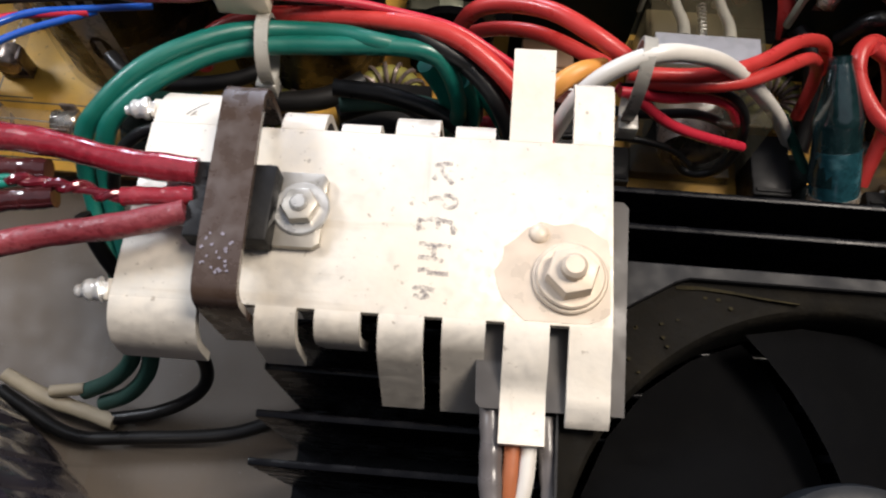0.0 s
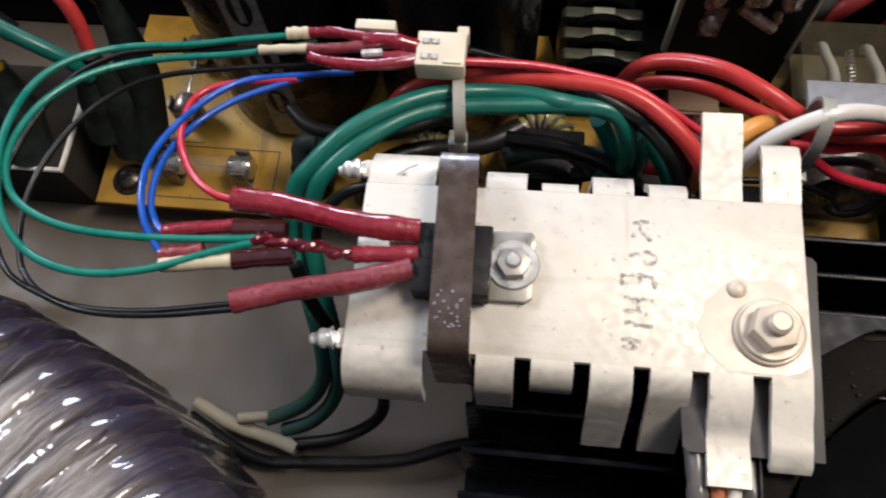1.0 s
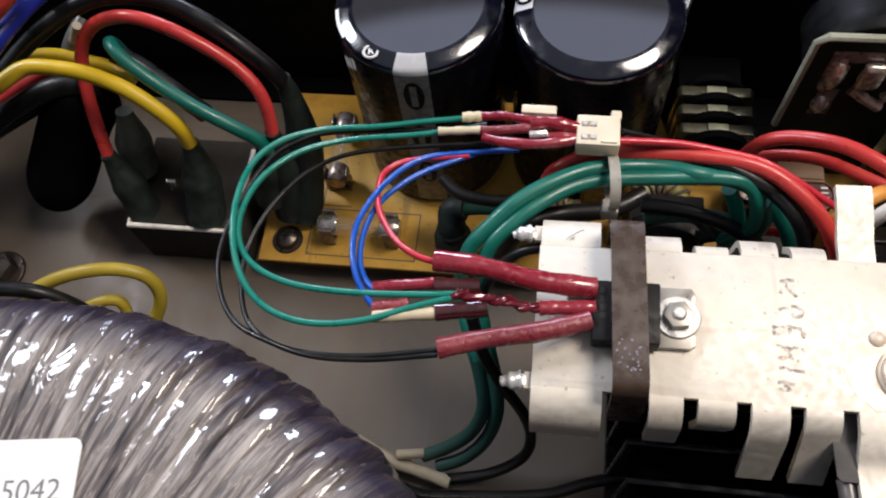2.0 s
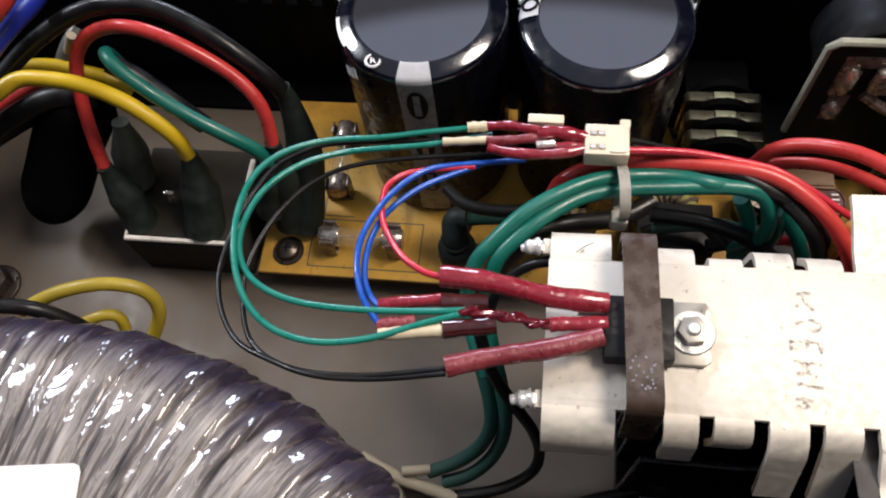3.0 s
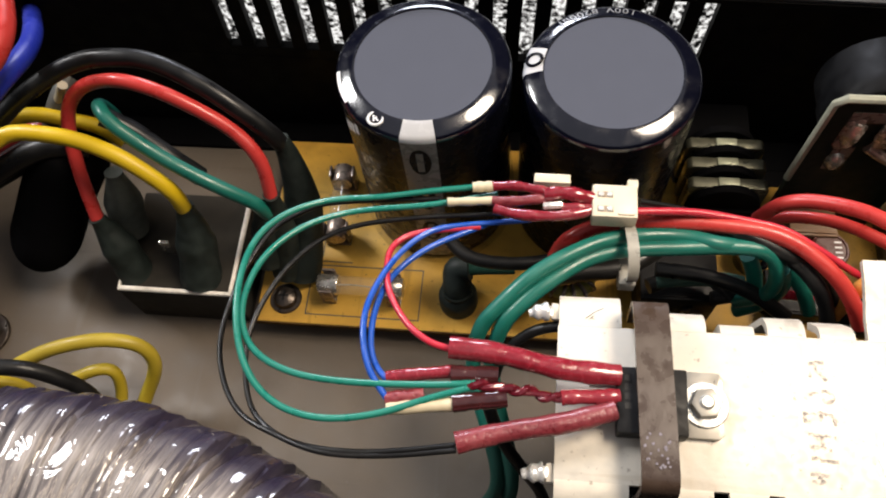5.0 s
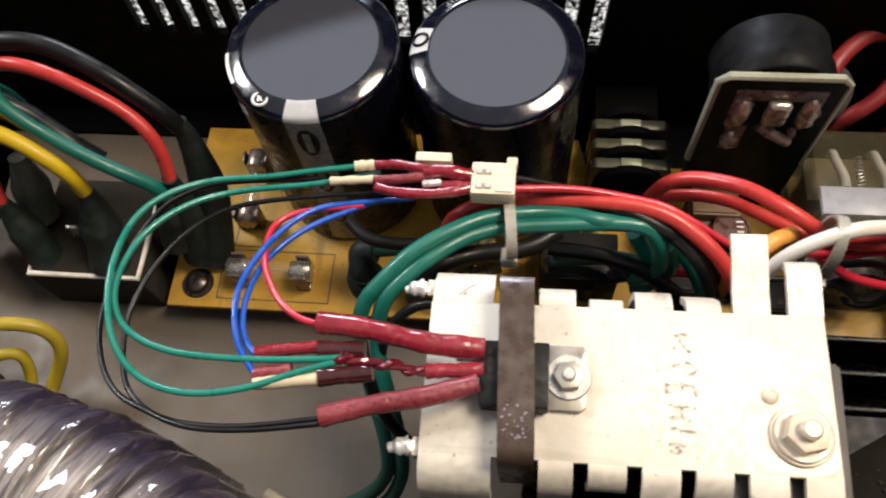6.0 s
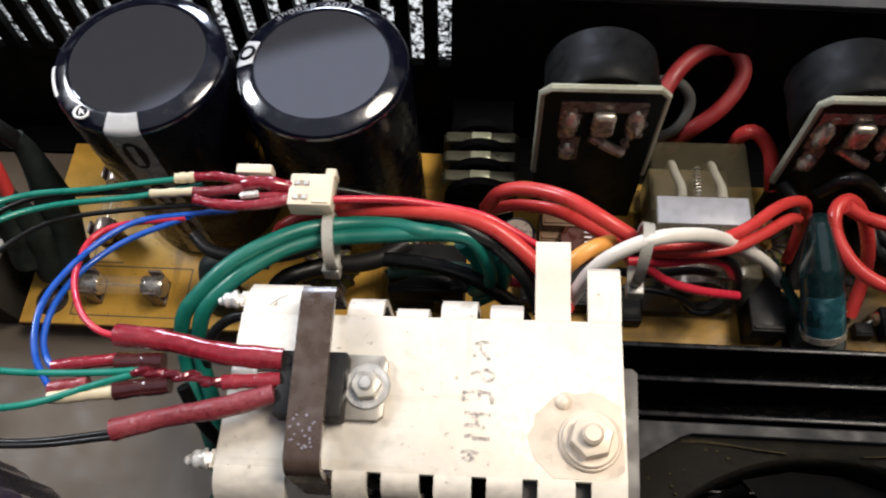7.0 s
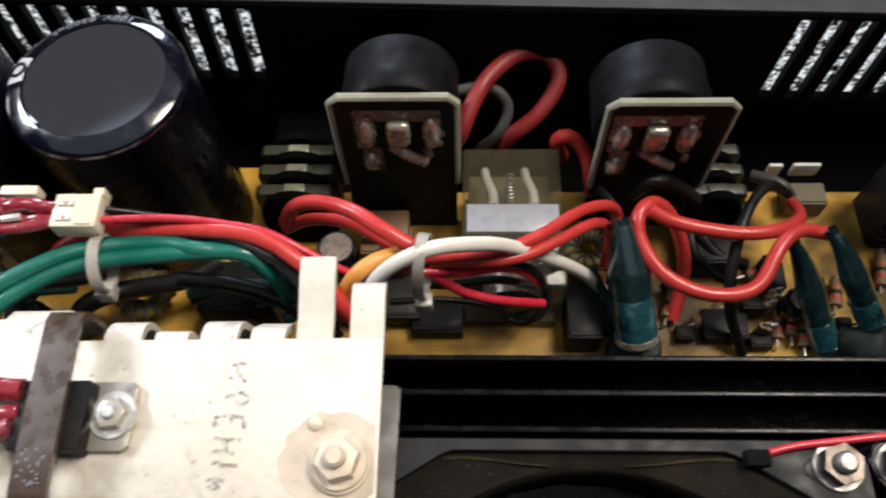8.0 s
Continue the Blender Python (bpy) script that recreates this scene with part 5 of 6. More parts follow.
wire("thin_black_wire", 0.5, BLACK, [(-62.3, 85.5, 53.45), (-78.1, 83.9, 52.9667), (-91.1, 81.1, 52.9667), (-99.1, 75.2, 52.9667), (-104.2, 66.6, 52.9667), (-106.2, 57.4, 52.9667), (-104.2, 47.8, 53.45), (-100.1, 42.4, 54.4167), (-91.9, 38.9, 56.9), (-80.2, 38.6, 57.9), (-66.8, 40.6, 58.9)])
wire("thin_black_wire", 0.5, BLACK, [(-74.1, 88.3, 52.9667), (-94.2, 86.4, 52.9667), (-100.6, 83.8, 52.9667), (-105.8, 79.9, 52.4833), (-109.7, 71.1, 52.4833), (-111.6, 59.4, 52.4833), (-109.5, 50.7, 52.9667), (-104.7, 44.1, 53.9333), (-97.3, 40.6, 55.9), (-88.6, 37.9, 57.9), (-78.2, 38.2, 57.9), (-66.7, 39.8, 58.9)])
wire("thin_blue_wire", 0.57, BLUE, [(-56.4, 85.0, 52.4833), (-68.2, 83.0, 52.9667), (-75.5, 80.6, 53.9333), (-81.0, 73.7, 55.9), (-84.0, 64.3, 58.9), (-84.0, 57.6, 59.9), (-82.1, 51.6, 59.9), (-78.7, 47.2, 59.4)])
wire("thin_blue_wire", 0.57, BLUE, [(-65.0, 83.7, 52), (-75.2, 77.6, 53.45), (-81.2, 70.7, 54.9), (-82.9, 62.7, 57.9), (-82.6, 56.0, 58.9), (-80.9, 52.1, 58.9), (-78.6, 50.1, 59.4)])
wire("thin_red_wire", 0.6, RED, [(-66.0, 82.9, 52.4833), (-77.7, 80.5, 53.45), (-82.0, 76.7, 54.4167), (-82.1, 71.3, 55.9), (-80.6, 66.1, 57.9), (-76.8, 60.2, 59.9), (-72.5, 56.8, 60.9), (-68.7, 55.8, 60.9)])
wire("red_sleeve", 1.1, SHRINK, [(-79.2, 50.7, 59.4), (-74.0, 51.6, 59.4), (-68.1, 52.5, 59.4)])
wire("red_sleeve", 1.2, SHRINK2, [(-79.0, 47.1, 58.9), (-75.5, 47.8, 58.9), (-72.7, 48.5, 58.9)])
wire("brown_tube", 1.5, BROWNTUBE, [(-68.5, 52.0, 59.4), (-64.5, 52.2, 59.4), (-60.7, 52.4, 59.4)])
wire("brown_tube", 1.55, BROWNTUBE, [(-67.9, 47.3, 58.9), (-63.3, 48.1, 58.9), (-59.1, 48.8, 58.9)])
wire("white_sleeve", 1.15, CREAM, [(-78.6, 45.6, 58.9), (-72.5, 46.5, 58.9), (-67.4, 47.2, 58.9)])
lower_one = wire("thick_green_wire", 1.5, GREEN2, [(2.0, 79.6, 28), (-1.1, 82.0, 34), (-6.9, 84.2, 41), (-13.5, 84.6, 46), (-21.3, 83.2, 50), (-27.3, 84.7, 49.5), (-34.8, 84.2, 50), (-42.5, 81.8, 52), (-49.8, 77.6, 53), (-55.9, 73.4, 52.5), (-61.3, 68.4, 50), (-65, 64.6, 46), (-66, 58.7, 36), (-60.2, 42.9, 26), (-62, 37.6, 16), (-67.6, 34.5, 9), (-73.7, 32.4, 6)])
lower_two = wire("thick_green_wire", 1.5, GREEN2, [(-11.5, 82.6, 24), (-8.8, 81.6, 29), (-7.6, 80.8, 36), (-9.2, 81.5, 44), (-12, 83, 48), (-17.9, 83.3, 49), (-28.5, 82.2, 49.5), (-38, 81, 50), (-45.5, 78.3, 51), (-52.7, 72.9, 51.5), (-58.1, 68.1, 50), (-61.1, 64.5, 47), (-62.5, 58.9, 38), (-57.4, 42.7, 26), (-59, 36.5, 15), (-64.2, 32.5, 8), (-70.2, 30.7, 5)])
# Low sections take a dustier, darker green that also paints the plate's shade.
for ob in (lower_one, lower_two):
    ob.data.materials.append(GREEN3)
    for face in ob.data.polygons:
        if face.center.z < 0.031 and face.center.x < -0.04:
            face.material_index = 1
wire("thick_red_wire", 1.55, RED2, [(-51.3, 83.1, 40), (-50.1, 84.1, 44), (-48.3, 84.6, 47), (-42.9, 86.9, 48.5), (-35.1, 87.1, 50), (-25.1, 87.1, 50.5), (-14.8, 86.4, 50.5), (-8.4, 84.7, 50), (-3.1, 81.7, 48.5), (1.1, 78.5, 46.5), (4.5, 75.5, 43), (7.4, 73.3, 38)])
wire("black_wire", 1.5, BLACK, [(-35.8, 90.4, 50), (-21.0, 87.2, 50), (-9.4, 83.2, 48), (-0.9, 80.1, 43), (6.2, 75.5, 35)])
wire("black_wire", 1.5, BLACK, [(-74.3, 91.7, 28), (-69.5, 87.7, 28), (-60.6, 86.6, 28), (-50.7, 88.2, 28), (-43.4, 92.1, 28)])
wire("thin_red_wire", 0.75, RED, [(-38.0, 86.2, 55.6), (-26.3, 88.1, 53), (-16.5, 87.9, 51), (-9.3, 86.9, 50), (-3.1, 84.5, 48), (2.9, 82.4, 45), (7.9, 81.3, 42)])
wire("thin_black_wire", 0.6, BLACK, [(-36.9, 88.2, 56), (-27.7, 89.0, 52), (-16.7, 89.9, 46)])
wire("red_wire", 1.5, RED2, [(-9.4, 96.5, 36), (-6.5, 96.9, 42), (-1.2, 95.6, 46), (6.1, 91.5, 50), (12.8, 86.6, 51), (18.5, 83.9, 49)])
wire("red_wire", 1.3, RED2, [(-9.8, 96.3, 34), (-3.8, 96.3, 38), (5.0, 93.2, 42), (14.3, 87.1, 44), (18.7, 85.3, 44)])
wire("black_thick_wire", 1.95, BLACK, [(-181.4, 93, 46), (-174.7, 96.5, 50), (-167.7, 103.7, 54), (-159.8, 108.3, 58), (-150.9, 111.7, 61), (-142.5, 112.3, 62), (-134.8, 112.2, 61), (-125.9, 109.6, 58), (-118.4, 106.7, 54), (-112.4, 104.8, 48), (-111.1, 105.1, 43)])
wire("thick_red_wire", 1.5, RED2, [(-154.4, 90.1, 32), (-155.6, 93.6, 36), (-157, 98.4, 41), (-157.4, 103.4, 47), (-155.3, 106.6, 53), (-149.9, 108, 58), (-141.5, 107.4, 61), (-133.6, 106.2, 60), (-125.4, 104.5, 56), (-118.4, 102.4, 51), (-113.8, 98.9, 46), (-112.9, 94.8, 38)])
wire("thick_green_wire", 1.55, GREEN2, [(-149.5, 109.5, 38), (-149.2, 108.9, 46), (-148.4, 106.7, 53), (-145.1, 102.5, 57), (-141.6, 99.5, 56), (-135.9, 97.1, 52), (-128.6, 94.6, 48), (-121.4, 92.9, 44), (-115.9, 92.5, 39), (-114.5, 92.6, 34)])
wire("thick_yellow_wire", 1.75, YELLOW, [(-180.1, 86.4, 50), (-174.6, 90.8, 52), (-169.6, 93.4, 54), (-164.8, 97.3, 55), (-157.9, 97.7, 55), (-150, 97.1, 54), (-142.2, 95.2, 52), (-136.7, 93.5, 48), (-132.7, 92, 43), (-132.5, 91.5, 36)])
wire("thick_yellow_wire", 1.75, YELLOW, [(-187.9, 92.1, 42), (-182.3, 97.2, 44), (-178.3, 101.3, 45), (-175.2, 103.2, 46), (-173, 107.9, 45), (-168, 109.6, 44), (-163.1, 110, 42), (-156.5, 109.9, 40), (-151.1, 108.6, 36)])
wire("thick_blue_wire", 2.1, BLUE2, [(-165.6, 86.6, 66), (-162, 93.3, 68), (-159.7, 101, 68), (-159.7, 109.7, 65), (-165.4, 120.8, 58), (-177.9, 137, 46), (-191.2, 153.5, 34)])
wire("thick_red_wire", 2.3, RED2, [(-163.3, 94.3, 72), (-156.3, 99.4, 76), (-156.6, 107.6, 76), (-161.0, 117.5, 76)])
wire("thick_yellow_wire", 1.6, YELLOW2, [(-169.5, 57.0, 22), (-161.3, 59.7, 26), (-154.7, 61.8, 27), (-147.7, 63.6, 26), (-141.4, 63.9, 22), (-139.8, 61.2, 16), (-143.5, 56.1, 9), (-146.8, 49.5, 4)])
wire("thick_yellow_wire", 1.4, YELLOW2, [(-161.1, 56.3, 14), (-153.9, 59.2, 16), (-150.1, 59.7, 14), (-150.0, 55.9, 8), (-151.2, 49.9, 4)])
wire("thick_yellow_wire", 1.4, YELLOW2, [(-177.0, 50.6, 24), (-172.4, 53.5, 22), (-167.6, 53.6, 16), (-166.5, 48.5, 10)])
wire("black_wire", 1.7, BLACK, [(-170.0, 52.8, 36), (-161.3, 53.9, 34), (-155.9, 54.0, 30), (-150.4, 52.6, 22), (-148.4, 48.2, 12)])
wire("red_wire", 1.2, RED2, [(19.3, 84.2, 45), (31.5, 84.8, 45), (41.4, 89.5, 43), (51.3, 98.4, 38), (59.0, 102.8, 32), (61.6, 102.5, 24)])
wire("red_wire", 1.2, RED2, [(20.8, 84.0, 43), (35.8, 84.6, 43), (44.8, 89.3, 41), (53.8, 96.5, 36), (58.7, 98.9, 28), (58.9, 95.7, 18)])
wire("white_wire", 1.4, WHITEW, [(7.9, 75.1, 38), (10.3, 76.7, 47), (14.4, 78.3, 53), (21.4, 80.3, 56), (29.3, 83.3, 52), (35.7, 86.0, 46), (44.2, 88.5, 36), (52.7, 91.1, 24), (58.4, 91.2, 15)])
wire("orange_wire", 1.55, ORANGE, [(3.5, 75.9, 36), (5.0, 78.0, 42), (7.6, 79.5, 47), (11.2, 81.9, 48), (15.1, 84.3, 46)])
wire("thin_red_wire", 0.95, RED, [(18.4, 81.9, 43), (22.4, 82.5, 42), (27.2, 83.3, 40), (33.9, 85.4, 38), (39.2, 86.1, 35), (42.6, 85.8, 30)])
wire("thin_red_wire", 0.95, RED, [(18.1, 83.6, 42), (22, 82, 41), (27.7, 80.4, 37), (35.3, 80.5, 33), (43.7, 82.1, 28)])
wire("thin_black_wire", 0.95, BLACK, [(18.7, 83.2, 42), (24.1, 83.8, 42), (34.6, 85.7, 40), (41.8, 86.4, 34), (44.5, 84.4, 26), (43.2, 83.5, 16), (38.2, 84.2, 13), (34.9, 86.6, 16), (35.5, 87.6, 20)])
wire("thin_black_wire", 0.9, BLACK, [(17.4, 82.9, 36), (24.4, 83, 35), (34, 85.2, 33), (41.8, 86.1, 28)])
wire("thin_black_wire", 0.7, BLACK, [(11.7, 84.0, 24), (22.5, 84.7, 24), (32.1, 84.3, 22), (37.1, 83.3, 18)])
wire("red_wire", 1.9, REDSHADED, [(23.1, 128.3, 16), (26.2, 121.1, 31), (29.1, 126.7, 36), (33.6, 133.8, 38), (40.1, 139.5, 38), (46.7, 140.7, 36), (49.4, 136.2, 33), (44.9, 129.6, 29), (37.9, 126.0, 24), (36.6, 130.7, 10)])
wire("grey_wire", 1.3, GREYW, [(23.3, 132.6, 32), (26.6, 133.1, 33), (33.7, 133.9, 33), (37.8, 131.3, 29), (35.3, 126.8, 24), (31.4, 128.8, 16), (30.1, 128.1, 10)])
wire("red_wire", 1.7, RED2, [(52.0, 129.3, 12), (48.5, 122.4, 28), (51.5, 122.2, 30), (55.7, 119.1, 26), (57.1, 112.9, 20)])
wire("red_wire", 1.5, RED2, [(104.2, 97.1, 30), (97.0, 97.0, 32), (92.1, 92.8, 32), (86.9, 84.8, 30), (77.5, 83.2, 30), (68.6, 86.8, 31), (63.8, 93.5, 33), (63.4, 99.1, 35), (67.5, 102.6, 34), (72.8, 101.0, 28), (76.7, 95.7, 18), (75.0, 86.4, 9)])
wire("red_wire", 1.5, RED2, [(65.5, 99.6, 36), (71.5, 97.6, 34), (83.1, 95.8, 33), (92.9, 97.0, 32), (99.6, 102.3, 28), (100.6, 108.2, 24)])
wire("black_wire", 1.2, BLACK, [(100.1, 110.4, 24), (94.4, 110.5, 28), (88.2, 103.3, 30), (84.3, 93.5, 28), (84.3, 85.3, 20), (89.7, 78.7, 8)])
wire("black_wire", 1.0, BLACK, [(78.4, 104.7, 20), (79.4, 98.5, 18), (85.0, 94.8, 14), (89.4, 94.3, 12)])
wire("black_wire", 1.25, BLACK, [(-62.9, 52.6, 44), (-61.6, 49.6, 40), (-59.7, 46.8, 35), (-55.8, 43.6, 27), (-51.7, 40.7, 19), (-49.9, 37.6, 12), (-51.4, 33.9, 8), (-58, 30.2, 6), (-66.7, 28.2, 5), (-69.8, 28.1, 5)])
wire("thin_red_wire", 0.6, RED, [(73.2, 46.0, 53.2), (74.2, 46.3, 53.4), (78.7, 47.4, 53.6), (85.7, 48.2, 53.6), (92.4, 48.9, 54), (98.8, 49.6, 54)])
wire("grey_tube", 1.5, CLEARTUBE, [(-0.2, 27.5, 51), (0.1, 23.2, 51), (0.3, 19.8, 50.5), (0.7, 15.1, 50), (1.2, 11.2, 49)])
wire("orange_wire", 1, ORANGE2, [(2.7, 26.1, 52), (2.8, 22, 51.5), (2.7, 18.6, 51), (2.7, 15.3, 50), (2.8, 11.4, 49)])
wire("white_wire", 1.05, WHITEW, [(4.9, 24.2, 52), (4.8, 20.8, 51.5), (4.6, 18.1, 51), (4.2, 15.4, 50), (4.2, 11.5, 49)])
wire("grey_tube", 1.2, CLEARTUBE, [(7, 26.6, 51), (7.3, 22.4, 51), (7.6, 19, 50.5), (7.9, 15.7, 50), (8.3, 11.8, 49)])
wire("cream_sleeve", 1.5, CREAM2, [(-89.3, 34.5, 6), (-81.8, 31.2, 5), (-74.3, 29.2, 5), (-67.1, 27.4, 5)])
wire("cream_sleeve", 1.1, CREAM2, [(-79.4, 31.8, 7), (-73.3, 32.8, 7)])
wire("black_wire", 1.3, BLACK, [(-90.6, 31.8, 4), (-75.7, 24.6, 4), (-65.1, 24.9, 4), (-46.4, 26.9, 4), (-37, 30.5, 4.3), (-27, 33, 4.4)])
# Wide black tube fills a dark mass: part cable, part painted shadow.
wide = thing("black_sleeve", (-181, 87, 0), "wide dull black sleeve filling in a dark, partly shadowed mass", "sleeve")
part("tube", tube([(-160.5, 108.5, 38), (-164, 105, 34), (-169.4, 100.4, 27), (-174.4, 95.4, 19), (-181.0, 86.9, 8.4)], 8.4, 22, 8, lambda u: min(1, 0.35 + 6 * u) * math.sqrt(max(0.02, 1 - max(0, (u - 0.72) / 0.28) ** 2))), BLACKD, wide)
part("collar", tube([(-160.0, 109.0, 38.5), (-161.5, 107.5, 37), (-163, 106, 35.4)], 5.2, 20, 4), BLACKD, wide, "narrow collar of the sleeve")
wire("cream_sleeve", 1.1, CREAM2, [(-160.7, 113.7, 50), (-163.4, 113.4, 46), (-165.9, 112.6, 42), (-167.6, 112.1, 38)])
wire("black_wire", 3.4, BLACK, [(-191.4, 95.1, 30), (-180.4, 100.1, 34), (-172.1, 104.7, 36), (-165.6, 107.1, 36)])
wire("black_wire", 2.6, BLACK, [(-186.5, 93.1, 34), (-177.2, 98.1, 38), (-166.4, 102.0, 42), (-157.1, 104.4, 40)])
wire("black_wire", 2.2, BLACK, [(-146.6, 103.3, 54), (-141.1, 102.4, 50), (-134.1, 99.1, 46), (-128.9, 97.9, 40)])
wire("thick_red_wire", 2.0, RED2, [(-192.6, 102.3, 30), (-183.6, 105.1, 34), (-173.7, 108.6, 38), (-167.6, 112.1, 38)])
wire("grey_wire", 2.2, GREYW, [(-162.6, 118.7, 46), (-164.9, 113.6, 44), (-170.0, 109.3, 36)])
wire("dark_green_wire", 1.6, GREEN3, [(-29.2, 83.7, 30), (-22.4, 84.2, 31), (-15.5, 84.4, 31), (-11.8, 84.3, 30)])
wire("dark_green_wire", 1.6, GREEN2, [(-13.8, 85.2, 42), (-10.3, 84.7, 34), (-8.4, 83.1, 26), (-9.2, 82.8, 20)])
wire("dark_green_wire", 1.6, GREEN2, [(-7.6, 82.5, 42), (-4.9, 82.5, 34), (-6.2, 82.0, 26), (-10.5, 82.1, 20)])
wire("black_wire", 1.7, BLACK, [(-30.3, 84.0, 26), (-23.0, 87.1, 26), (-16.7, 86.8, 26), (-12.8, 83.1, 24)])
wire("black_wire", 2.2, BLACK, [(-60.5, 81.5, 9), (-57.6, 82.6, 17), (-53.8, 84.5, 22), (-46.7, 88.6, 20), (-34.9, 90.7, 20), (-27.3, 95.5, 20)])
wire("thin_red_wire", 1.0, RED, [(-5.9, 82.2, 30), (-1.2, 82.2, 30), (2.7, 82.2, 28)])
wire("thin_green_wire", 1.0, GREEN3, [(54.5, 93.1, 22), (58.0, 89.6, 18), (61.5, 85.9, 14)])
wire("black_wire", 1, BLACK, [(-48.5, 64.5, 52), (-54.5, 64, 50), (-59.5, 61.5, 45), (-62, 57.5, 36), (-61, 52, 28)])
wire("black_wire", 2.0, BLACK, [(58.0, 112.7, 24), (61.2, 108.0, 22), (62.6, 101.4, 18), (61.4, 91.4, 12)])
wire("black_wire", 1.6, BLACK, [(65.0, 109.3, 26), (68.1, 107.9, 34), (73.9, 109.0, 30), (81.0, 109.4, 22)])
wire("black_wire", 1.6, BLACK, [(81.0, 106.9, 16), (85.2, 100.6, 14), (92.6, 98.6, 12)])
wire("grey_wire", 1.4, GREYW, [(95.5, 119.5, 18), (100.7, 115.9, 20), (103.5, 113.3, 18)])
wire("black_wire", 1.5, BLACK, [(-32.1, 87.1, 47), (-20.9, 86.8, 48), (-12.0, 84.7, 48), (-5.3, 81.2, 46), (-0.8, 77.0, 43), (2.2, 73.6, 36)])
wire("black_wire", 1.6, BLACK, [(-30.1, 84.6, 34), (-20.5, 83.8, 34), (-10.8, 81.7, 32), (-2.7, 78.0, 28)])
wire("black_wire", 1.6, BLACK, [(-16.5, 82.9, 24), (-10.3, 83.9, 24), (-3.9, 81.7, 22), (0.3, 78.1, 18)])


# ---- small parts on the board ----


def chip(x0, x1, y0, y1, z1, material, label, category="component"):
    ob = thing("component", ((x0 + x1) / 2, (y0 + y1) / 2, 7), label, category, "board parts")
    part("body", box(x0, x1, y0, y1, 7, z1, 0.5), material, ob)
    part("ridge", box(x0 + 0.6, x1 - 0.6, y0 + 0.6, y0 + 1.4, z1, z1 + 0.4, 0.1, 1), material, ob)
    return ob


def can(x, y, r, z1, label):
    ob = thing("small_capacitor", (x, y, 7), label, "capacitor", "small capacitors")
    part("sleeve", lathe([(0, 7), (r, 7), (r, z1 - 0.8), (r - 0.5, z1), (r - 0.9, z1)], 32, (x, y, 0)), SLEEVE, ob, "black sleeve")
    part("top", lathe([(0, z1 - 0.1), (r - 0.9, z1 - 0.05)], 32, (x, y, 0)), TARNISH, ob, "bare aluminium top")
    return ob


def choke(x, y, r, z, label):
    ob = thing("toroid_choke", (x, y, z), label, "coil", "chokes")
    ring = [(x + r * math.cos(math.tau * i / 28), y + r * math.sin(math.tau * i / 28), z) for i in range(29)]
    part("core", tube(ring, r * 0.42, 10, 1, None, False), KHAKI, ob, "yellow-green ferrite ring")
    for k in range(14):
        a = math.tau * k / 14
        c = Vector((x + r * math.cos(a), y + r * math.sin(a), z))
        out = Vector((math.cos(a), math.sin(a), 0))
        loop = [c + (out * math.cos(b) + Vector((0, 0, 1)) * math.sin(b)) * r * 0.5 for b in [math.tau * i / 12 for i in range(13)]]
        part("turn", tube(loop, 0.45, 6, 1, None, False), COPPER, ob, "copper turn")
    return ob


def resistor(x, y, z, length, yaw, label):
    ob = thing("resistor", (x, y, z), label, "resistor", "resistors")
    c, s = math.cos(radians(yaw)), math.sin(radians(yaw))
    part("body", tube([(x + c * u, y + s * u, z) for u in (-length / 2, -length / 4, 0, length / 4, length / 2)], 1.3, 12, 3, lambda u: 1.15 if u < 0.2 or u > 0.8 else 0.95), TAN, ob, "tan ceramic body")
    part("lead", tube([(x - c * (length / 2 + 2), y - s * (length / 2 + 2), 7), (x - c * (length / 2 + 2), y - s * (length / 2 + 2), z), (x, y, z), (x + c * (length / 2 + 2), y + s * (length / 2 + 2), z), (x + c * (length / 2 + 2), y + s * (length / 2 + 2), 7)], 0.35, 6, 1, None, False), STEEL, ob)
    for u, m in ((-0.22, RED2), (0.0, EPOXY), (0.2, ORANGE2)):
        part("band", tube([(x + c * (u * length - 0.4), y + s * (u * length - 0.4), z), (x + c * (u * length + 0.4), y + s * (u * length + 0.4), z)], 1.36, 12, 1, None, False), m, ob)
    return ob


KHAKI = mat("khaki_core", (0.24, 0.22, 0.05), 0.5, 0, 0.2, 300, 0.2)
TAN = mat("tan_ceramic", (0.20, 0.125, 0.06), 0.55, 0, 0.15, 400, 0.1)
MAROON = mat("red_brown_sleeve", (0.075, 0.018, 0.013), 0.3, 0, 0.2, 400, 0.05, coat=0.4)
BEIGE = mat("tan_block", (0.19, 0.105, 0.055), 0.55, 0, 0.15, 300, 0.1)
BEIGEDARK = mat("dusty_olive_block", (0.17, 0.14, 0.085), 0.65, 0, 0.25, 300, 0.15)

chip(-31.0, -13.7, 83.7, 95.7, 20, EPOXY, "dusty black connector block on the circuit board")
chip(-30.4, -16.6, 86.7, 97.4, 16, EPOXY, "flat black block on the board behind the plate")
chip(3.8, 14.6, 102.6, 110.1, 18, BEIGE, "tan block component on the circuit board")
chip(4.6, 12.1, 98.7, 103.0, 14, BEIGE, "small tan block on the circuit board")
chip(15.6, 27.3, 82.1, 90.3, 11, EPOXY, "black flat component near the board edge")
chip(3.3, 15.5, 100.0, 107.4, 15, BEIGE, "tan box component under the red wires")
chip(50.1, 57.8, 79.0, 92.4, 16, EPOXY, "black box component beside the teal boot")
chip(78.5, 94.0, 106.9, 117.7, 16, EPOXY, "large black block behind the red loop")
chip(78.4, 90.9, 97.7, 108, 15, EPOXY, "black upright block inside the red wire loop")
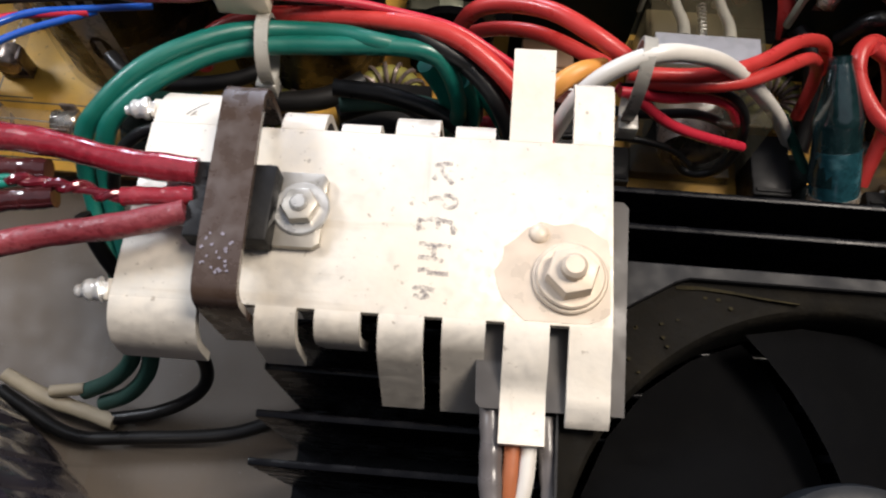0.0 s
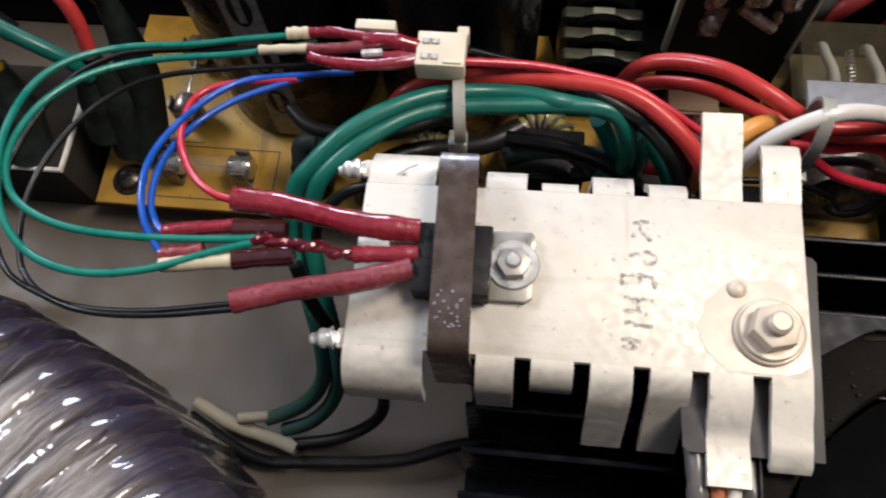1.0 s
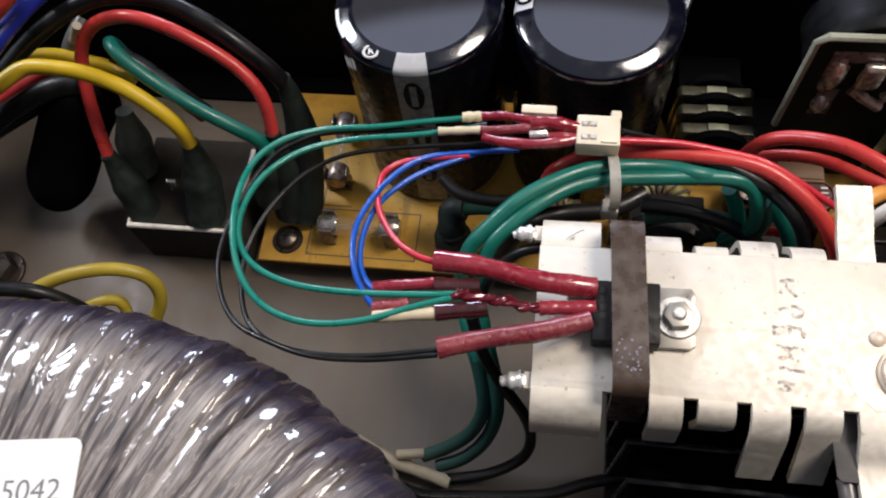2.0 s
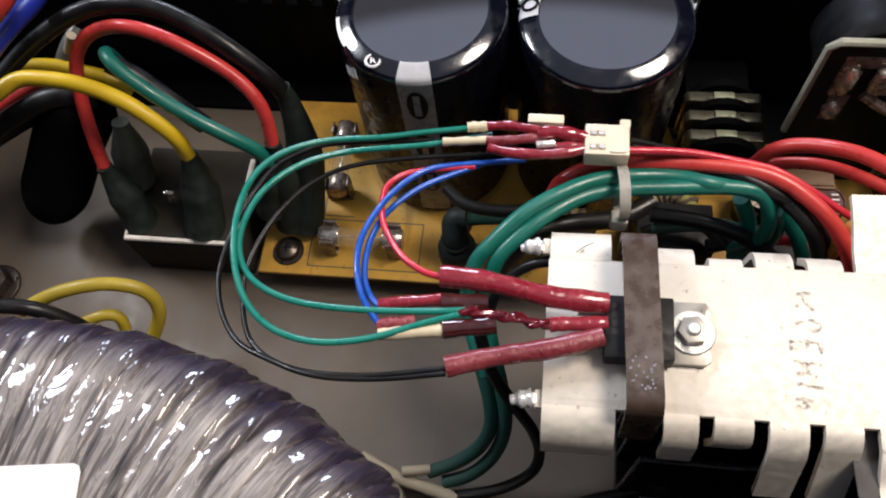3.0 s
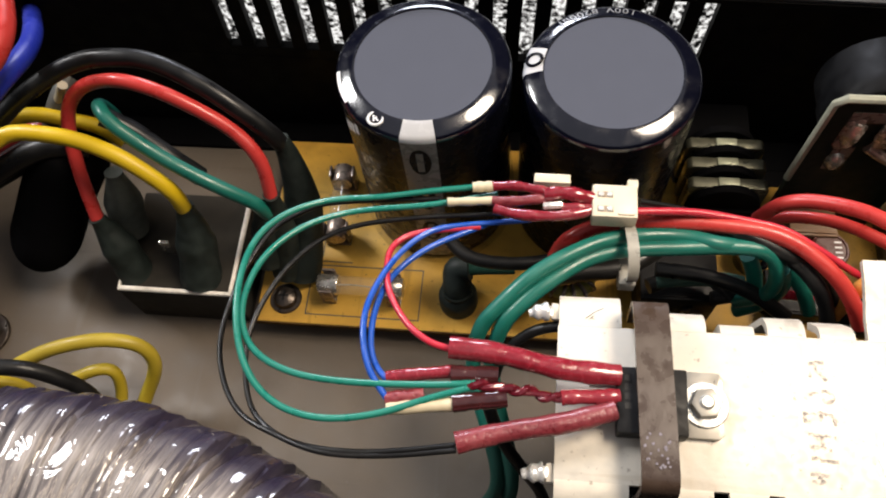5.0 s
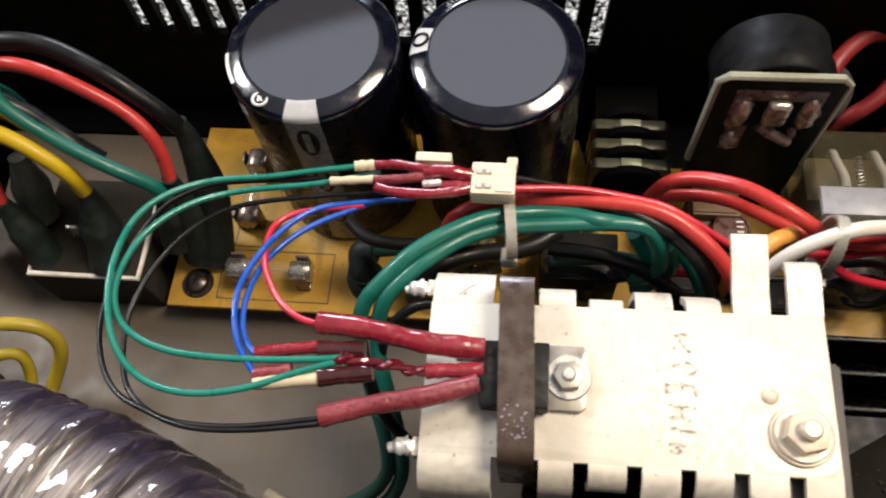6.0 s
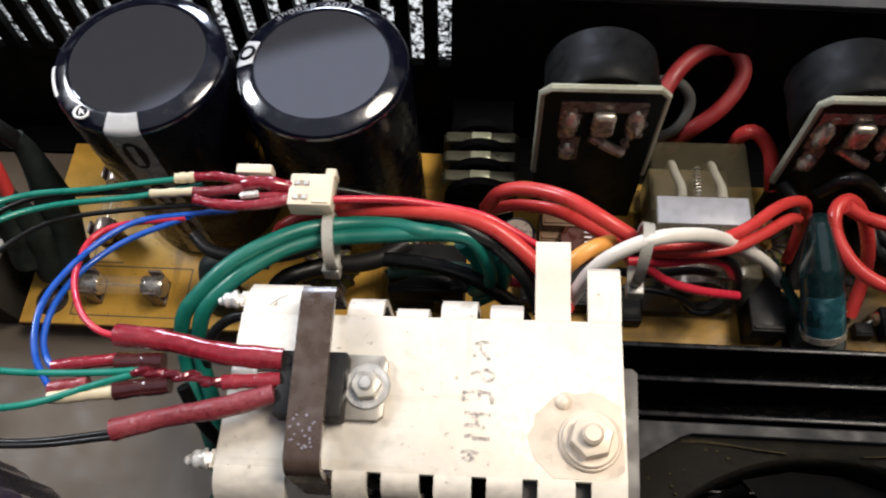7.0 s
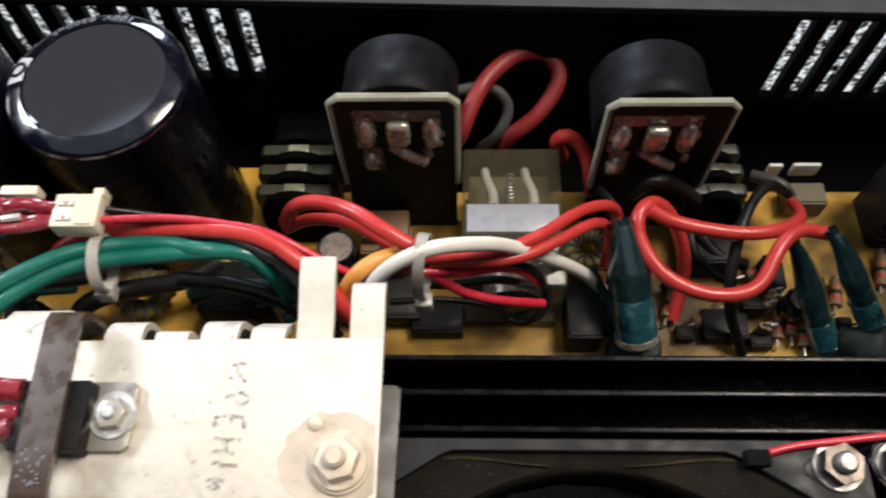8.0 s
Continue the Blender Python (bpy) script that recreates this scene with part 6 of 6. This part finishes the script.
chip(81.1, 91.3, 81.0, 88.4, 11, EPOXY, "low black component at the board edge")
block = thing("ribbed_block", (128, 112, 7), "black ribbed upright block with glossy edges on the board", "component", "board parts")
part("body", box(123.5, 140, 106.5, 119, 7, 27, 0.6), EPOXY, block)
for k in range(6):
    part("rib", box(123.2, 140.2, 104.8, 106.6, 8.4 + 3.2 * k, 10.2 + 3.2 * k, 0.5), ANOD, block)
for k in range(3):
    part("solder_blob", lathe([(1.5, 0), (1.3, 0.6), (0.6, 1.2), (0, 1.4)], 12, (127.5 + 4.2 * k, 109.5 + 2.2 * k, 27)), STEEL, block, "bright metal end")
chip(105.2, 114.6, 114.4, 120.6, 13, BEIGEDARK, "dusty olive terminal block near the rear panel")
chip(96.2, 100.4, 92.0, 100.6, 14, EPOXY, "small black component on the circuit board")
can(-2.0, 100.8, 4.6, 17, "small capacitor with bare metal top")
can(-19.8, 88.6, 5, 18, "small black capacitor on the circuit board")
can(101.6, 88.0, 3.4, 17, "small black capacitor near the teal boots")
choke(-22.7, 96.5, 5, 14, "small yellow-green choke on the circuit board")
choke(-46.3, 91.4, 4.5, 12, "yellow-green choke behind the plate")
choke(56.1, 102.0, 4.5, 14, "copper wound choke beside the relay")
resistor(98.4, 85.1, 9, 7, 80, "tan resistor with colour bands")
resistor(101.7, 85.8, 9, 7, 80, "tan resistor with colour bands")
resistor(82.8, 87.2, 9, 7, 30, "tan resistor with colour bands")
resistor(125.0, 98.7, 9, 8, 75, "tan resistor with colour bands")
left_bolt = thing("bolt", (-194.2, 70.4, 0), "grey steel hex bolt in the chassis floor", "bolt")
part("washer", disc(6, 0, 1, (-194.2, 70.4)), RUSTY, left_bolt)
part("head", ngon(6, 4.4, 1, 4.5, (-194.2, 70.4), 0.2, 0.5), RUSTY, left_bolt)

chip(74.3, 78.1, 93.0, 96.6, 10.0, EPOXY, "small black component on the crowded circuit board")
chip(75.2, 79.3, 81.1, 84.7, 10.2, EPOXY, "small black component on the crowded circuit board")
chip(87.4, 90.8, 97.3, 100.9, 11.3, EPOXY, "small black component on the crowded circuit board")
chip(90.0, 95.4, 87.3, 90.9, 13.1, EPOXY, "small black component on the crowded circuit board")
chip(91.3, 96.3, 79.2, 82.8, 10.5, EPOXY, "small black component on the crowded circuit board")
chip(106.2, 110.7, 93.0, 96.6, 10.7, EPOXY, "small black component on the crowded circuit board")
chip(111.5, 115.1, 83.3, 86.9, 10.0, EPOXY, "small black component on the crowded circuit board")
chip(82.9, 86.6, 103.3, 106.9, 13.7, EPOXY, "small black component on the crowded circuit board")
resistor(74.8, 89.9, 9, 6.5, 70, "tan resistor with colour bands")
resistor(96.2, 98.6, 9, 6.5, 20, "tan resistor with colour bands")
resistor(103.7, 83.1, 9, 6.5, 85, "tan resistor with colour bands")
resistor(113.3, 92.9, 9, 6.5, 75, "tan resistor with colour bands")

# White plates stand in for two bright glints at the panel's foot.
for x0, x1, z0, z1 in ((101.2, 104.6, 11.4, 15.8), (107.0, 113.6, 11.4, 16)):
    glint_mount = thing("glint_plate", ((x0 + x1) / 2, 129, z0), "small white plate painting a glint at the rear panel foot", "tag", "white tags")
    part("plate", box(x0, x1, 123.4, 124.4, z0, z1, 0.3), WHITECER, glint_mount)
    part("stem", box((x0 + x1) / 2 - 0.5, (x0 + x1) / 2 + 0.5, 123.6, 124.2, 1.2, z0 + 0.1, 0.1, 1), EPOXY, glint_mount)
rg = random.Random(8)
for i in range(9):
    x, y = rg.uniform(93, 112), rg.uniform(80, 92)
    pin = thing("small_diode", (x, y, 7), "tiny upright glass diode with tan ends on the board", "diode", "small diodes")
    part("body", lathe([(0, 8.2), (0.9, 8.4), (1.0, 9), (0.8, 11), (1.0, 13), (0.8, 13.6), (0, 13.8)], 10, (x, y, 0)), TAN, pin)
    part("lead", tube([(x, y, 7), (x, y, 8.4)], 0.3, 6, 1, None, False), STEEL, pin)
    part("wire_end", tube([(x, y, 13.6), (x + 0.5, y, 15), (x + 1.6, y, 14.4), (x + 1.8, y, 7)], 0.28, 6, 3), STEEL, pin)
# Added block darkens the board where shade lies behind the plate.
chip(-1.0, 17.5, 85.0, 96.0, 12.5, EPOXY, "flat black block added to darken the board under the bundle")

elbow = thing("elbow_boot", (-72.4, 85.1, 7), "black rubber elbow boot over a board terminal", "wire boot", "wire boots")
part("base", lathe([(0, 7), (4.6, 7), (4.7, 8), (4.6, 11.6), (4.2, 12.6), (3.2, 13.2)], 32, (-72.4, 85.1, 0)), BOOT, elbow)
part("neck", tube([(-72.4, 85.1, 12), (-72.4, 85.4, 15.5), (-72.8, 88.8, 18), (-69.4, 89.0, 19)], 3.1, 16), BOOT, elbow)
part("collar", lathe([(3.3, 14.2), (3.7, 14.6), (3.7, 15.4), (3.3, 15.8)], 24, (-72.4, 85.3, 0)), BOOT, elbow)
single("dark_green_wire", tube([(-70.1, 89.0, 18.6), (-66.0, 89.2, 19.4), (-59.2, 89.6, 19.5)], 1.7, 12), GREEN3, "dusty dark green wire leaving the elbow boot", "wire", "green wires")
brown_can = thing("small_capacitor", (12.5, 99.7, 7), "dark red-brown capacitor with pale print", "capacitor", "small capacitors")
part("sleeve", lathe([(0, 7), (4.6, 7), (4.6, 16.6), (4.2, 17.4), (3.8, 17.4), (3.6, 17.1), (0, 17.1)], 36, (12.5, 99.7, 0)), MAROON, brown_can, "dark red-brown sleeve")
for k in range(4):
    part("printed_bar", box(12.5 + 1.2, 12.5 + 2.8, 99.7 - 2.2 + 1.3 * k, 99.7 - 1.8 + 1.3 * k, 17.05, 17.2, 0), PRINT, brown_can, "pale printed bar")
spade = thing("spade_terminal", (63.7, 80.2, 17), "bright spade terminal edge between teal and black boots", "terminal")
part("blade", box(60.2, 67.2, 78.6, 79.4, 12, 19.6, 0.2), TINNED, spade)
part("barrel", tube([(63.7, 80.4, 15), (63.7, 81.2, 19)], 2.2, 12), TINNED, spade)
